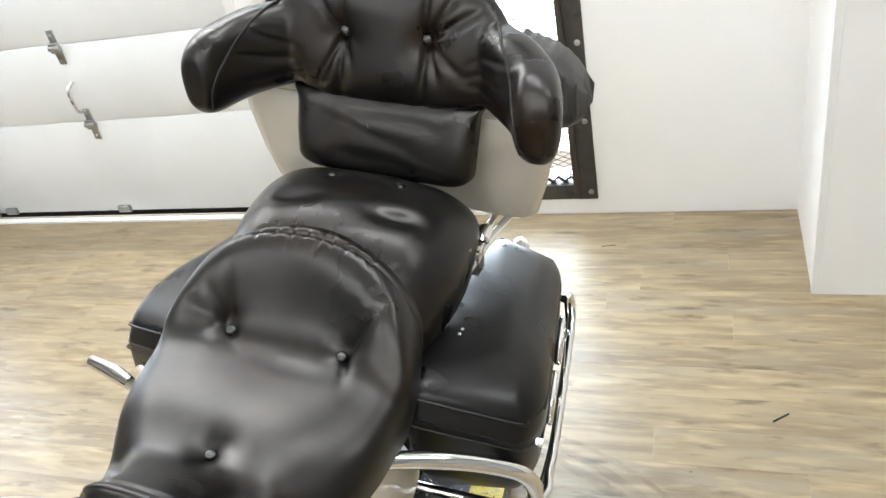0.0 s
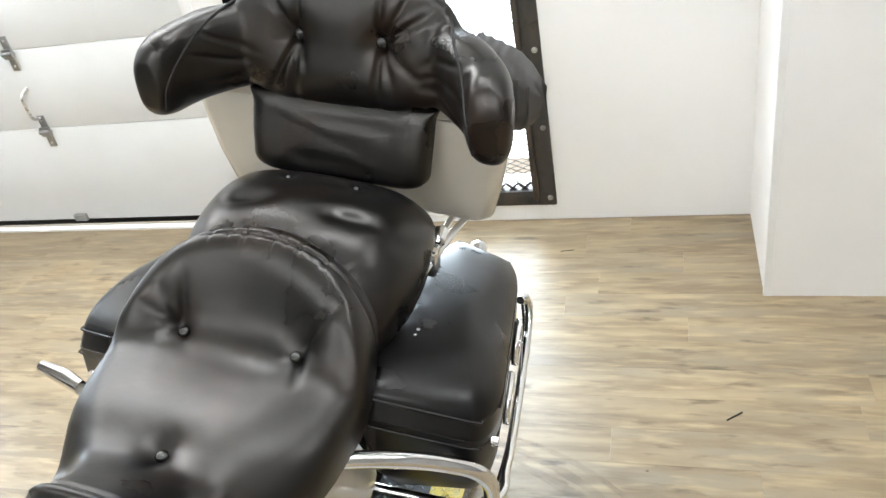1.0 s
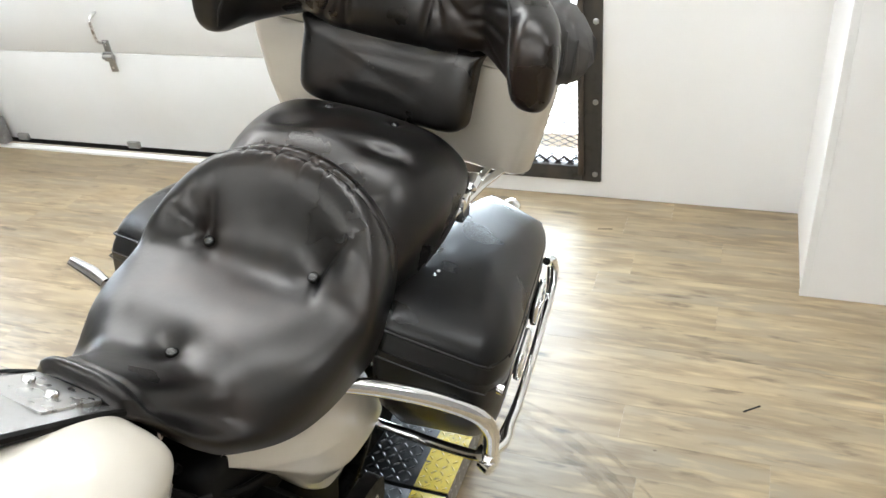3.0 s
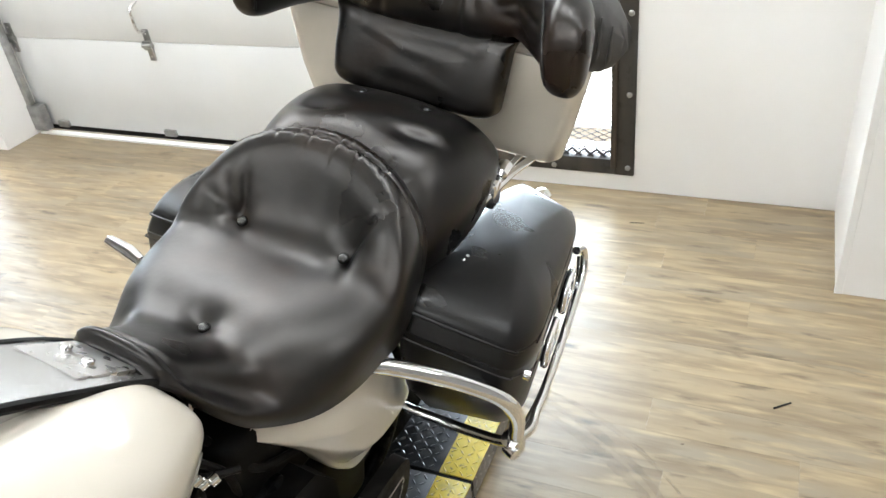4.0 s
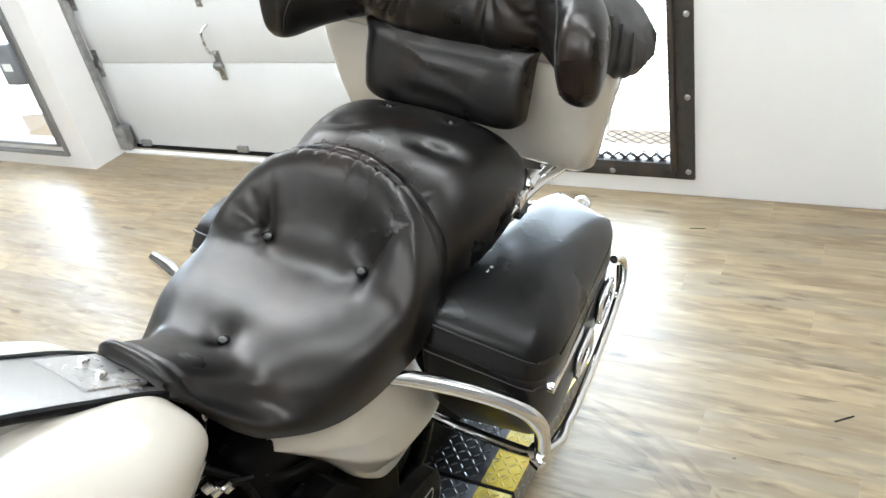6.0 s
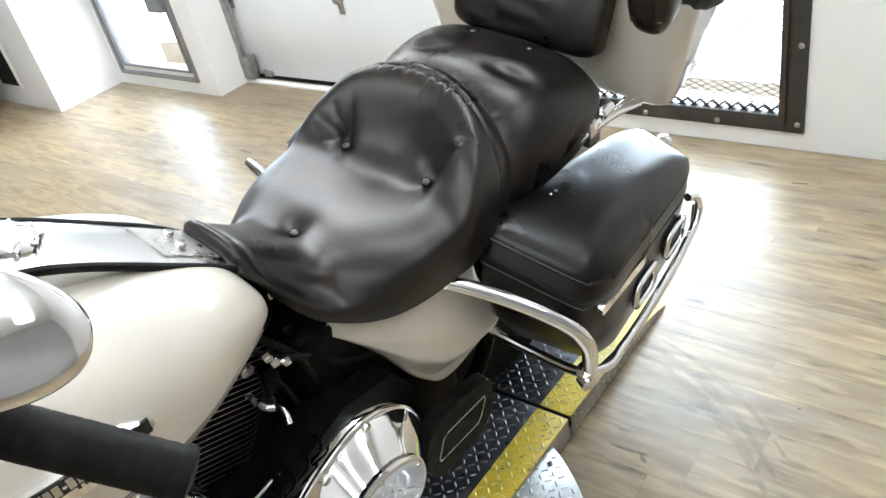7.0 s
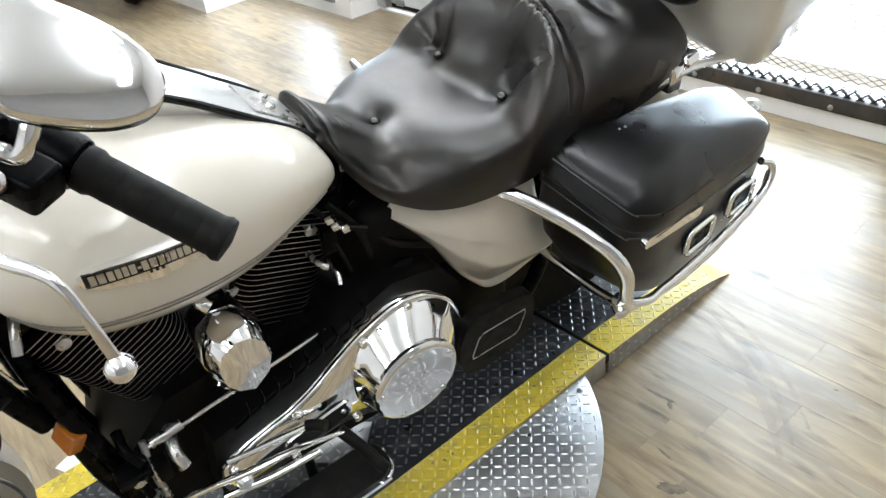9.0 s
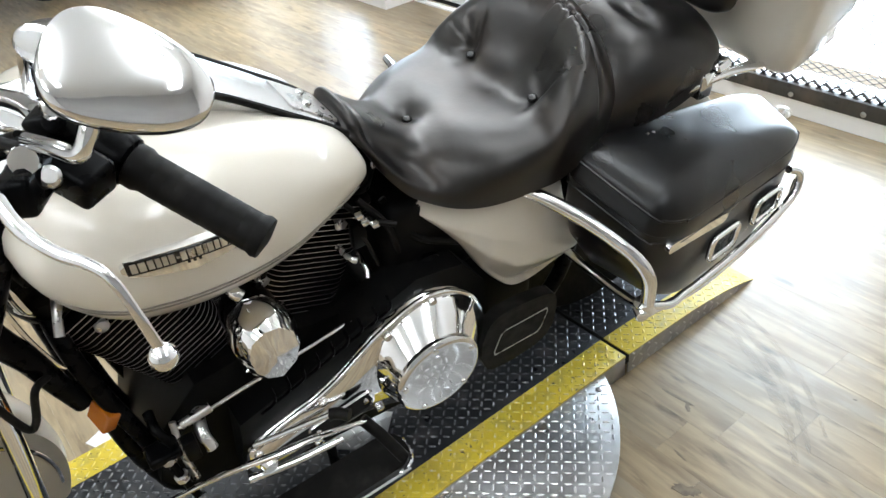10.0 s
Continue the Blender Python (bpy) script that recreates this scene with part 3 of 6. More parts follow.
def ramp():
    t = thing("loading_ramp", "tread-plate loading ramp with worn yellow edges and aluminium sides", "ramp")
    ya, yb, za, zb = PY1 + 0.012, 1.628, PZ - 0.001, 0.004

    def z(x, y):
        f = (y - ya) / (yb - ya)
        return za + (zb - za) * (0.30 * f + 0.70 * f**4)

    steps = np.linspace(ya, yb, 25)

    def sheet(name, x0, x1, mat, label, up=0.0):
        part(name, loft([[(x, y, z(x, y) + up + dz) for x, dz in ((x0, 0), (x1, 0), (x1, -0.003), (x0, -0.003))] for y in steps]), mat, t, label)

    sheet("deck", PX0 + YB, PX1 - YB, PLATE_BLACK, "")
    sheet("edge_stripe", PX1 - YB, PX1, PLATE_YELLOW, "worn yellow tread-plate edge", 0.0006)
    sheet("edge_stripe", PX0, PX0 + YB, PLATE_YELLOW, "worn yellow tread-plate edge", 0.0006)
    for xa, xb in ((PX1 - 0.006, PX1 - 0.001), (PX0 + 0.001, PX0 + 0.006)):
        part("side_plate", loft([[(xa, y, 0.001), (xb, y, 0.001), (xb, y, max(0.0015, z(xb, y) - 0.003)), (xa, y, max(0.0015, z(xa, y) - 0.003))] for y in steps]), ALU, t, "scuffed aluminium side plate")
    lugs, faces = [], []
    for i in range(17):
        for j in range(3):
            y, h = ya + 0.02 + 0.030 * i, 0.012 + 0.022 * j
            if h < z(0, y) - 0.008:
                tread(faces, lugs, y, h, lambda a, b: 0.0, radians(45 if (i + j) % 2 else -45))
    me = bpy.data.meshes.new("tread")
    me.from_pydata([(PX1 - 0.0012 + c, a, b) for a, b, c in lugs], [], faces)
    me.materials.append(LUG_ALU)
    lug = new("tread", me)
    lug.parent = t
    tagged(lug, kind="stuff")
    lift = lambda x, y: z(x, y) + 0.0004
    tread_field("tread", t, LUG_BLACK, PX0 + YB, ya, PX1 - YB, yb - 0.03, lift)
    tread_field("tread", t, LUG_YELLOW, PX1 - YB, ya, PX1, yb - 0.03, lift)
    tread_field("tread", t, LUG_YELLOW, PX0, ya, PX0 + YB, yb - 0.03, lift)
    part("hinge_strip", box(PX0, PY1 - 0.001, PZ - 0.03, PX1 - 0.0005, ya + 0.001, PZ - 0.003), RUBBER, t, "black rubber strip in the joint")
    return t


ramp()

chip = thing("wood_splinter", "dark splinter lying on the floor planks", "splinter", pose(0.17, 1.596, 0.0, 0, 0, 38))
part("splinter", box(-0.026, -0.0022, 0.0002, 0.026, 0.0022, 0.003, 0.0008), DARK, chip)
chip = thing("wood_splinter", "dark splinter lying on the floor planks", "splinter", pose(-0.355, 2.40, 0.0, 0, 0, 10))
part("splinter", box(-0.026, -0.0014, 0.0002, 0.026, 0.0014, 0.002, 0.0005), DARK, chip)


# ---- marks on the floor ----
def scuff(line, width, name="tyre_scuff"):
    """A thin curved rubber smear lying on the planks."""
    pts = smooth_path([(x, y, 0) for x, y in line], 12)
    rnd = random.Random(len(line) + int(width * 10000))
    rings = []
    for i, p in enumerate(pts):
        d = (pts[min(i + 1, len(pts) - 1)] - pts[max(i - 1, 0)]).normalized()
        side = Vector((-d.y, d.x, 0))
        w = width * (0.35 + 0.65 * math.sin(math.pi * (i + 0.5) / len(pts))) * rnd.uniform(0.7, 1.2)
        rings.append([p + side * w + Vector((0, 0, 0.0004)), p - side * w + Vector((0, 0, 0.0004)), p - side * w + Vector((0, 0, 0.0001)), p + side * w + Vector((0, 0, 0.0001))])
    ob = part(name, loft(rings), SCUFF, None, "faint curved tyre scuff on the floor planks")
    return tagged(ob, category="scuff mark", group="tyre scuffs")


t = SCUFF.node_tree
n = t.nodes.new("ShaderNodeTexNoise")
n.inputs["Scale"].default_value, n.inputs["Detail"].default_value = 18, 6
c = t.nodes.new("ShaderNodeTexCoord")
r = t.nodes.new("ShaderNodeMapRange")
r.inputs["From Min"].default_value, r.inputs["From Max"].default_value = 0.35, 0.70
r.inputs["To Min"].default_value, r.inputs["To Max"].default_value = 0.015, 0.11
t.links.new(c.outputs["Object"], n.inputs["Vector"])
t.links.new(n.outputs["Fac"], r.inputs["Value"])
t.links.new(r.outputs[0], t.nodes["Principled BSDF"].inputs["Alpha"])
scuff([(-0.58, 1.494), (-0.451, 1.457), (-0.33, 1.405), (-0.219, 1.339), (-0.12, 1.258), (-0.038, 1.168)], 0.013)
scuff([(-0.502, 1.423), (-0.393, 1.389), (-0.286, 1.335), (-0.191, 1.271), (-0.108, 1.196), (-0.037, 1.113)], 0.016)
scuff([(-0.489, 1.501), (-0.357, 1.461), (-0.232, 1.397), (-0.13, 1.325), (-0.038, 1.237)], 0.009)


def worn_patch(x, y, rx, ry, deg, seed):
    """A shallow chip where the plank's face has broken away."""
    rnd = random.Random(seed)
    out = []
    for k in range(26):
        a = 2 * math.pi * k / 26
        q = rnd.uniform(0.72, 1.15)
        out.append((rx * q * math.cos(a), ry * q * math.sin(a)))
    t = thing("floor_chip", "dark ragged chip broken from a floor plank", "floor chip", pose(x, y, 0, 0, 0, deg), group="floor chips")
    part("chip", prism(out, lambda a, b, h: (a, b, h), 0.0002, 0.0009), WORN, t, smooth=False)


worn_patch(-0.352, 1.098, 0.050, 0.004, 5, 3)
worn_patch(-0.315, 1.088, 0.018, 0.006, -40, 9)
worn_patch(-0.165, 0.885, 0.034, 0.014, 30, 5)
worn_patch(-0.235, 0.955, 0.022, 0.003, -10, 8)
worn_patch(-0.30, 1.045, 0.005, 0.004, 0, 12)
worn_patch(-0.054, 1.392, 0.005, 0.003, 20, 14)


sheet = thing("paper_scrap", "scrap of white paper lying on the floor beside the platform", "paper", pose(-1.285, -0.06, 0.0, 0, 0, 24))
part("sheet", box(-0.055, -0.045, 0.0002, 0.055, 0.045, 0.0012, 0.0003), TRIM, sheet, smooth=False)


# ---- motorcycle ----
# bike space: x to its left, y to its rear, z up from the tyres' line
PIVOT = Vector((0, -0.94, 1.0))
STEER = Matrix.Translation(PIVOT) @ Matrix.Rotation(radians(23), 4, Vector((0, 0.44, 0.9))) @ Matrix.Translation(-PIVOT)
bike = thing("motorcycle", "cream touring motorcycle with black tufted leather seat, leaning on its stand", "motorcycle", BIKE)


def spline_rows(rows, y):
    """Smooth values between rows (first column ascending)."""
    ys = [r[0] for r in rows]
    i = min(max(int(np.searchsorted(ys, y)) - 1, 0), len(rows) - 2)
    a, b, c, d = (rows[max(i - 1, 0)], rows[i], rows[i + 1], rows[min(i + 2, len(rows) - 1)])
    t = (y - b[0]) / (c[0] - b[0])
    out = []
    for k in range(1, len(b)):
        ma = (c[k] - a[k]) / max(c[0] - a[0], 1e-6) * (c[0] - b[0])
        mb = (d[k] - b[k]) / max(d[0] - b[0], 1e-6) * (c[0] - b[0])
        out.append((2 * t**3 - 3 * t * t + 1) * b[k] + (t**3 - 2 * t * t + t) * ma + (-2 * t**3 + 3 * t * t) * c[k] + (t**3 - t * t) * mb)
    return out


def pinch(x, y, buttons, depth=0.02, spread=0.030, creases=(), fold=0.0055, soft=0.006):
    """How far a tufted cover is drawn in at (x, y): a dimple at each button, and creases (button, degrees, length)."""
    d = 0.0
    for bx, by in buttons:
        d += depth * math.exp(-(math.hypot(x - bx, y - by) / spread) ** 1.3)
    for k, deg, ln in creases:
        bx, by = buttons[k]
        c, s = math.cos(radians(deg)), math.sin(radians(deg))
        along = (x - bx) * c + (y - by) * s
        if 0 < along < 2.2 * ln:
            across = -(x - bx) * s + (y - by) * c + 0.05 * along * along / ln
            d += fold * math.exp(-(across / (soft * (1 + along / ln))) ** 2) * math.exp(-(along / ln) ** 2) * min(1.0, along / 0.012)
    return d


def across(w, zc, zr, ze, wb, zb, n):
    """Half a saddle's cross-section, centre to lower edge: (x, z) at n + 1 even steps along a smooth line."""
    knots = [(-0.62 * w, zr), (0.0, zc), (0.62 * w, zr), (0.93 * w, ze), (wb, (ze + zb) / 2), (wb * 0.97, zb)]
    line = [(p.x, p.z) for p in smooth_path([(a, 0, b) for a, b in knots], 14)[14:]]
    run = np.concatenate([[0], np.cumsum([math.hypot(b[0] - a[0], b[1] - a[1]) for a, b in zip(line, line[1:])])])
    at = np.linspace(0, run[-1], n + 1)
    return np.interp(at, run, [p[0] for p in line]), np.interp(at, run, [p[1] for p in line])


def seat_surface(rows, buttons, arc=0.0, depth=0.02, nu=300, nh=120, extra=None, soften=40, **tuft):
    """A saddle from rows (y, half width, centre z, rim z, edge z, lower half width, lower edge z), its cover eased over the foam and then tufted."""
    y0, y1 = rows[0][0], rows[-1][0]
    grid = np.zeros((nu + 1, 2 * nh + 1, 3))
    ys = np.linspace(y0, y1, nu + 1)
    plan = np.array([spline_rows(rows, y) for y in ys])
    span = ys[:, None] - ys[None, :]
    soft = np.exp(-(span / 0.030) ** 2)
    soft /= soft.sum(axis=1, keepdims=True)
    front = np.clip((-0.10 - ys) / 0.06, 0, 1) * np.clip((ys + 0.375) / 0.04, 0, 1)
    plan += front[:, None] * (soft @ plan - plan)
    for i, y in enumerate(ys):
        xs, zs = across(*plan[i], nh)
        for j in range(2 * nh + 1):
            x, z = xs[abs(j - nh)], zs[abs(j - nh)]
            x = x if j >= nh else -x
            grid[i, j] = (x, y + arc * min(1.2, (x / 0.22) ** 2) * max(0.0, min(1.0, (y + 0.06) / 0.12)), z)

    for _ in range(soften):
        inner = (grid[:-2, 1:-1] + grid[2:, 1:-1] + grid[1:-1, :-2] + grid[1:-1, 2:]) / 4
        grid[1:-1, 1:-1] += 0.8 * (inner - grid[1:-1, 1:-1])
    du, dv = np.gradient(grid, axis=0), np.gradient(grid, axis=1)
    nrm = np.cross(dv, du)
    nrm /= np.linalg.norm(nrm, axis=2, keepdims=True) + 1e-9
    rings = []
    for i in range(nu + 1):
        ring = []
        for j in range(2 * nh + 1):
            a = abs(j - nh) / nh
            x, yy, z = grid[i, j]
            p = grid[i, j].copy()
            if a < 0.85:
                fade = 1 - max(0, a - 0.6) / 0.25
                d = pinch(x, yy, buttons, depth, **tuft)
                if extra:
                    d -= extra(x, yy)
                k = nrm[i, j] * (1 if nrm[i, j, 2] > 0 else -1)
                p -= k * d * fade
            ring.append(tuple(p))
        rings.append(ring)
    return loft(rings, cap=True)


def rest_on(ob, x, y, z0=2.0):
    """The height of a part's surface under (x, y), and its normal."""
    hit, place, normal, _ = ob.ray_cast((x, y, z0), (0, 0, -1))
    return place.z, normal


def button(parent, place, way, r=0.0105):
    part("button", lathe([(r * 0.9, -0.006), (r, 0.0), (r * 0.92, 0.003), (r * 0.6, 0.0055), (0.001, 0.0065)], 20, axis_to(place, way)), BUTTON, parent, "round leather-covered button")


SEAT_ROWS = [
    (-0.392, 0.064, 0.884, 0.881, 0.870, 0.074, 0.858), (-0.384, 0.074, 0.896, 0.892, 0.874, 0.084, 0.848), (-0.370, 0.080, 0.897, 0.891, 0.866, 0.095, 0.830), (-0.356, 0.087, 0.886, 0.878, 0.846, 0.112, 0.800),
    (-0.335, 0.100, 0.864, 0.854, 0.808, 0.146, 0.752), (-0.295, 0.124, 0.834, 0.822, 0.774, 0.158, 0.722), (-0.258, 0.160, 0.810, 0.798, 0.756, 0.180, 0.702),
    (-0.228, 0.194, 0.803, 0.794, 0.754, 0.198, 0.695), (-0.185, 0.220, 0.808, 0.804, 0.766, 0.214, 0.690), (-0.130, 0.233, 0.806, 0.806, 0.778, 0.224, 0.688), (-0.070, 0.238, 0.800, 0.808, 0.788, 0.228, 0.688), (-0.030, 0.240, 0.796, 0.812, 0.797, 0.230, 0.688),
    (0.000, 0.240, 0.800, 0.826, 0.809, 0.231, 0.689), (0.030, 0.239, 0.822, 0.854, 0.828, 0.230, 0.690), (0.060, 0.236, 0.868, 0.890, 0.840, 0.227, 0.692), (0.085, 0.231, 0.918, 0.916, 0.849, 0.224, 0.697),
    (0.108, 0.225, 0.947, 0.930, 0.856, 0.218, 0.703), (0.135, 0.217, 0.956, 0.928, 0.854, 0.211, 0.711), (0.165, 0.206, 0.938, 0.904, 0.840, 0.200, 0.719),
    (0.190, 0.192, 0.896, 0.864, 0.812, 0.188, 0.726), (0.212, 0.174, 0.850, 0.820, 0.784, 0.172, 0.735)]
SEAT_BUTTONS = [(-0.103, 0.0), (0.105, 0.0), (0.0, -0.226)]
SEAT_CREASES = [(1, 38, 0.070), (1, -62, 0.045), (0, 182, 0.075), (0, 156, 0.060), (0, 112, 0.055), (0, 204, 0.045)]


def crest_pleats(x, y):
    """The seam along the top of the bucket's back, and the short gathers that it draws up."""
    seam = 0.122 - 0.9 * x * x
    d = -0.0055 * math.exp(-((y - seam) / 0.0045) ** 2)
    # the rolled lip of the nose, the groove behind it, and the cushion's front edge
    d += 0.0105 * math.exp(-((y + 0.376) / 0.009) ** 2) - 0.004 * math.exp(-((y + 0.356) / 0.005) ** 2)
    edge = -0.238 - 0.35 * x * x + 0.008 * math.exp(-(x / 0.035) ** 2)
    d -= 0.0028 * (0.5 + 0.5 * math.tanh((edge - y) / 0.012)) * math.exp(-((edge - y) / 0.075) ** 2)
    for px, reach, lean, deep in ((-0.128, 0.020, 0.2, 0.003), (-0.094, 0.026, -0.1, 0.004), (-0.058, 0.022, 0.15, 0.004), (-0.031, 0.030, -0.1, 0.005), (-0.004, 0.018, 0.1, 0.003), (0.024, 0.034, 0.15, 0.006),
                                  (0.047, 0.020, -0.2, 0.004), (0.074, 0.028, 0.1, 0.005), (0.096, 0.018, -0.1, 0.003), (0.122, 0.024, 0.2, 0.004)):
        off = y - seam
        d -= 0.9 * deep * math.exp(-((x - px - lean * off) / 0.0036) ** 2) * math.exp(-(off / (0.7 * reach)) ** 2)
    return d


rider_seat = part("rider_seat", seat_surface(SEAT_ROWS, SEAT_BUTTONS, arc=-0.055, depth=0.021, extra=crest_pleats, creases=SEAT_CREASES, spread=0.024, fold=0.0062, soft=0.0050, soften=130), LEATHER, bike, "black tufted leather bucket seat")
for bx, by in SEAT_BUTTONS:
    bz, bn = rest_on(rider_seat, bx, by)
    button(rider_seat, (bx, by, bz + 0.0065), (0, -0.3 if by == 0 else 0.15, 1))

PASS_ROWS = [
    (0.105, 0.198, 0.800, 0.788, 0.770, 0.198, 0.715), (0.150, 0.218, 0.866, 0.850, 0.800, 0.214, 0.712), (0.200, 0.230, 0.904, 0.888, 0.822, 0.224, 0.714),
    (0.260, 0.238, 0.920, 0.906, 0.840, 0.232, 0.722), (0.330, 0.240, 0.920, 0.908, 0.848, 0.234, 0.735), (0.390, 0.234, 0.908, 0.896, 0.846, 0.229, 0.755),
    (0.430, 0.218, 0.886, 0.874, 0.836, 0.214, 0.772), (0.450, 0.192, 0.860, 0.848, 0.828, 0.190, 0.785)]
PASS_BUTTONS = [(-0.070, 0.374), (0.076, 0.374)]
PASS_DIMPLES = [(-0.108, 0.272), (0.110, 0.262)]


def pass_folds(x, y):
    """Soft dimples in the cover, and short gathers along the seam behind the bucket's crest."""
    d = 0.0
    for bx, by in PASS_DIMPLES:
        d -= 0.012 * math.exp(-((x - bx - 0.5 * (y - by)) / 0.044) ** 2 - ((y - by) / 0.020) ** 2)
    for px, lean, deep in ((-0.11, 0.4, 0.003), (-0.075, 0.2, 0.002), (-0.03, 0.3, 0.003), (0.02, -0.2, 0.004), (0.05, 0.35, 0.003), (0.085, 0.5, 0.004), (0.13, 0.7, 0.003)):
        off = y - 0.165 + 0.5 * x * x
        d -= deep * math.exp(-((x - px - lean * off) / 0.005) ** 2) * math.exp(-(off / 0.028) ** 2)
    return d


passenger_seat = part("passenger_seat", seat_surface(PASS_ROWS, PASS_BUTTONS, depth=0.012, spread=0.016, nu=170, nh=90, soften=30, extra=pass_folds), LEATHER, bike, "black tufted leather pillion seat")
passenger_seat.location.x = -0.014
for bx, by in PASS_BUTTONS:
    bz, bn = rest_on(passenger_seat, bx, by)
    button(passenger_seat, (bx, by, bz + 0.002), (0, 0, 1), 0.0085)


# -- backrest --
def pillow(outline, front, back, buttons=(), nr=26, extra=None, depth=0.026, power=2.6, **tuft):
    """A padded panel: outline(angle) -> (x, z); front(x, z) and back(x, z) -> y of the seam plane and thickness."""
    n = 150
    rings = []
    for r in [i / nr for i in range(1, nr + 1)]:
        ring = []
        for k in range(n):
            x1, z1, cx, cz = outline(2 * math.pi * k / n)
            x, z = cx + (x1 - cx) * r, cz + (z1 - cz) * r
            bulge = (1 - r ** power) ** (1 / 2.2)
            base, thick = front(x, z)
            yy = base - thick * bulge
            yy += pinch(x, z, buttons, depth, **tuft) * (1 - r ** 6)
            if extra:
                yy -= extra(x, z) * (1 - r ** 8)
            ring.append((x, yy, z))
        rings.append(ring)
    rear = []
    for r in (0.97, 0.8, 0.5, 0.15):
        ring = []
        for k in range(n):
            x1, z1, cx, cz = outline(2 * math.pi * k / n)
            x, z = cx + (x1 - cx) * r, cz + (z1 - cz) * r
            ring.append((x, front(x, z)[0] + back * (1 - r**3) ** 0.5, z))
        rear.append(ring)
    return loft(rings + rear)


def back_outline(a):
    c, s = math.cos(a), math.sin(a)
    up = 0.147 if s > 0 else 0.126
    e = 0.86 if s > 0 else 0.62
    w = 0.244 if s > 0 else 0.236
    return (w * math.copysign(abs(c) ** e, c), 1.140 + up * math.copysign(abs(s) ** (0.92 if s > 0 else 0.7), s), 0.0, 1.14)


def lean_plane(x, z):
    return (0.522 + 0.16 * (z - 1.14) - 0.4 * x * x, 0.066)


BACK_BUTTONS = [(-0.083, 1.155), (0.083, 1.155)]


BACK_CREASES = [(0, -92, 0.11), (0, -116, 0.12), (0, 126, 0.12), (0, 86, 0.09), (0, -68, 0.05),
                (1, -90, 0.12), (1, -64, 0.07), (1, 60, 0.12), (1, 90, 0.10), (1, 36, 0.11), (1, -30, 0.08)]



def arm_pad(s):
    """The padded wing that reaches forward from one end of the backrest, as a closed form."""
    rows = [((0.140, 0.540, 1.110), 0.070, 0.026), ((0.205, 0.502, 1.110), 0.084, 0.042), ((0.264, 0.456, 1.112), 0.086, 0.050),
            ((0.303, 0.415, 1.106), 0.084, 0.048), ((0.321, 0.372, 1.101), 0.081, 0.044), ((0.329, 0.345, 1.096), 0.070, 0.040), ((0.331, 0.328, 1.093), 0.046, 0.028)]
    line = smooth_path([r[0] for r in rows], 6)
    rings = []
    for i, p in enumerate(line):
        f = i / 6
        h, th = float(np.interp(f, range(7), [r[1] for r in rows])), float(np.interp(f, range(7), [r[2] for r in rows]))
        d = (line[min(i + 1, len(line) - 1)] - line[max(i - 1, 0)]).normalized()
        side = d.cross(Vector((0, 0, 1))).normalized()
        ring = []
        for j in range(28):
            a = 2 * math.pi * j / 28
            c, sn = math.cos(a), math.sin(a)
            v = p + side * th * math.copysign(abs(c) ** 0.75, c) + Vector((0, 0, 1)) * h * math.copysign(abs(sn) ** 0.7, sn)
            ring.append((s * v.x, v.y, v.z - 0.15 * (v.x - 0.25)))
        rings.append(ring)
    return loft(rings)


def fused(forms, voxel, passes):
    """One skin over several overlapping closed forms, with the joins eased."""
    me = bpy.data.meshes.new("fused")
    whole = bmesh.new()
    for bm in forms:
        bmesh.ops.recalc_face_normals(bm, faces=bm.faces)
        tmp = bpy.data.meshes.new("form")
        bm.to_mesh(tmp)
        bm.free()
        whole.from_mesh(tmp)
        bpy.data.meshes.remove(tmp)
    whole.to_mesh(me)
    whole.free()
    ob = new("fused", me)
    skin = ob.modifiers.new("skin", "REMESH")
    skin.mode, skin.voxel_size = "VOXEL", voxel
    ease = ob.modifiers.new("ease", "SMOOTH")
    ease.factor, ease.iterations = 0.5, passes
    out = bpy.data.meshes.new_from_object(ob.evaluated_get(bpy.context.evaluated_depsgraph_get()))
    bm = bmesh.new()
    bm.from_mesh(out)
    bpy.data.objects.remove(ob)
    bpy.data.meshes.remove(me)
    bpy.data.meshes.remove(out)
    return bm


def wing_folds(x, z):
    """Gathers where each wing leaves the backrest, and the soft slack between."""
    d, a = 0.0, abs(x)
    for z0, lean, deep in ((1.150, 0.45, 0.0045), (1.112, 0.15, 0.006), (1.072, -0.25, 0.0045)):
        off = a - 0.222
        d += deep * math.exp(-((z - z0 - lean * off - 0.006 * math.sin(40 * x)) / 0.0065) ** 2) * math.exp(-(off / 0.042) ** 2)
    return d + 0.0012 * math.sin(38 * x + 24 * z) * math.sin(45 * z - 20 * x)


bm = fused([pillow(back_outline, lean_plane, 0.035, nr=30), arm_pad(1), arm_pad(-1)], 0.0034, 44)
bm.normal_update()
for v in bm.verts:
    if v.normal.y < 0.15:
        k = min(1.0, (0.15 - v.normal.y) * 1.6)
        v.co.y += k * (pinch(v.co.x, v.co.z, BACK_BUTTONS, 0.030, spread=0.032, creases=BACK_CREASES, fold=0.0105, soft=0.0052) + wing_folds(v.co.x, v.co.z))
backrest = part("backrest", bm, LEATHER, bike, "black tufted leather wrap-around backrest with padded wings")
for bx, bz in BACK_BUTTONS:
    hit, place, bn, _ = backrest.ray_cast((bx, 0.2, bz), (0, 1, 0))
    button(backrest, (bx, place.y - 0.003, bz), (0, -1, 0.1), 0.0115)


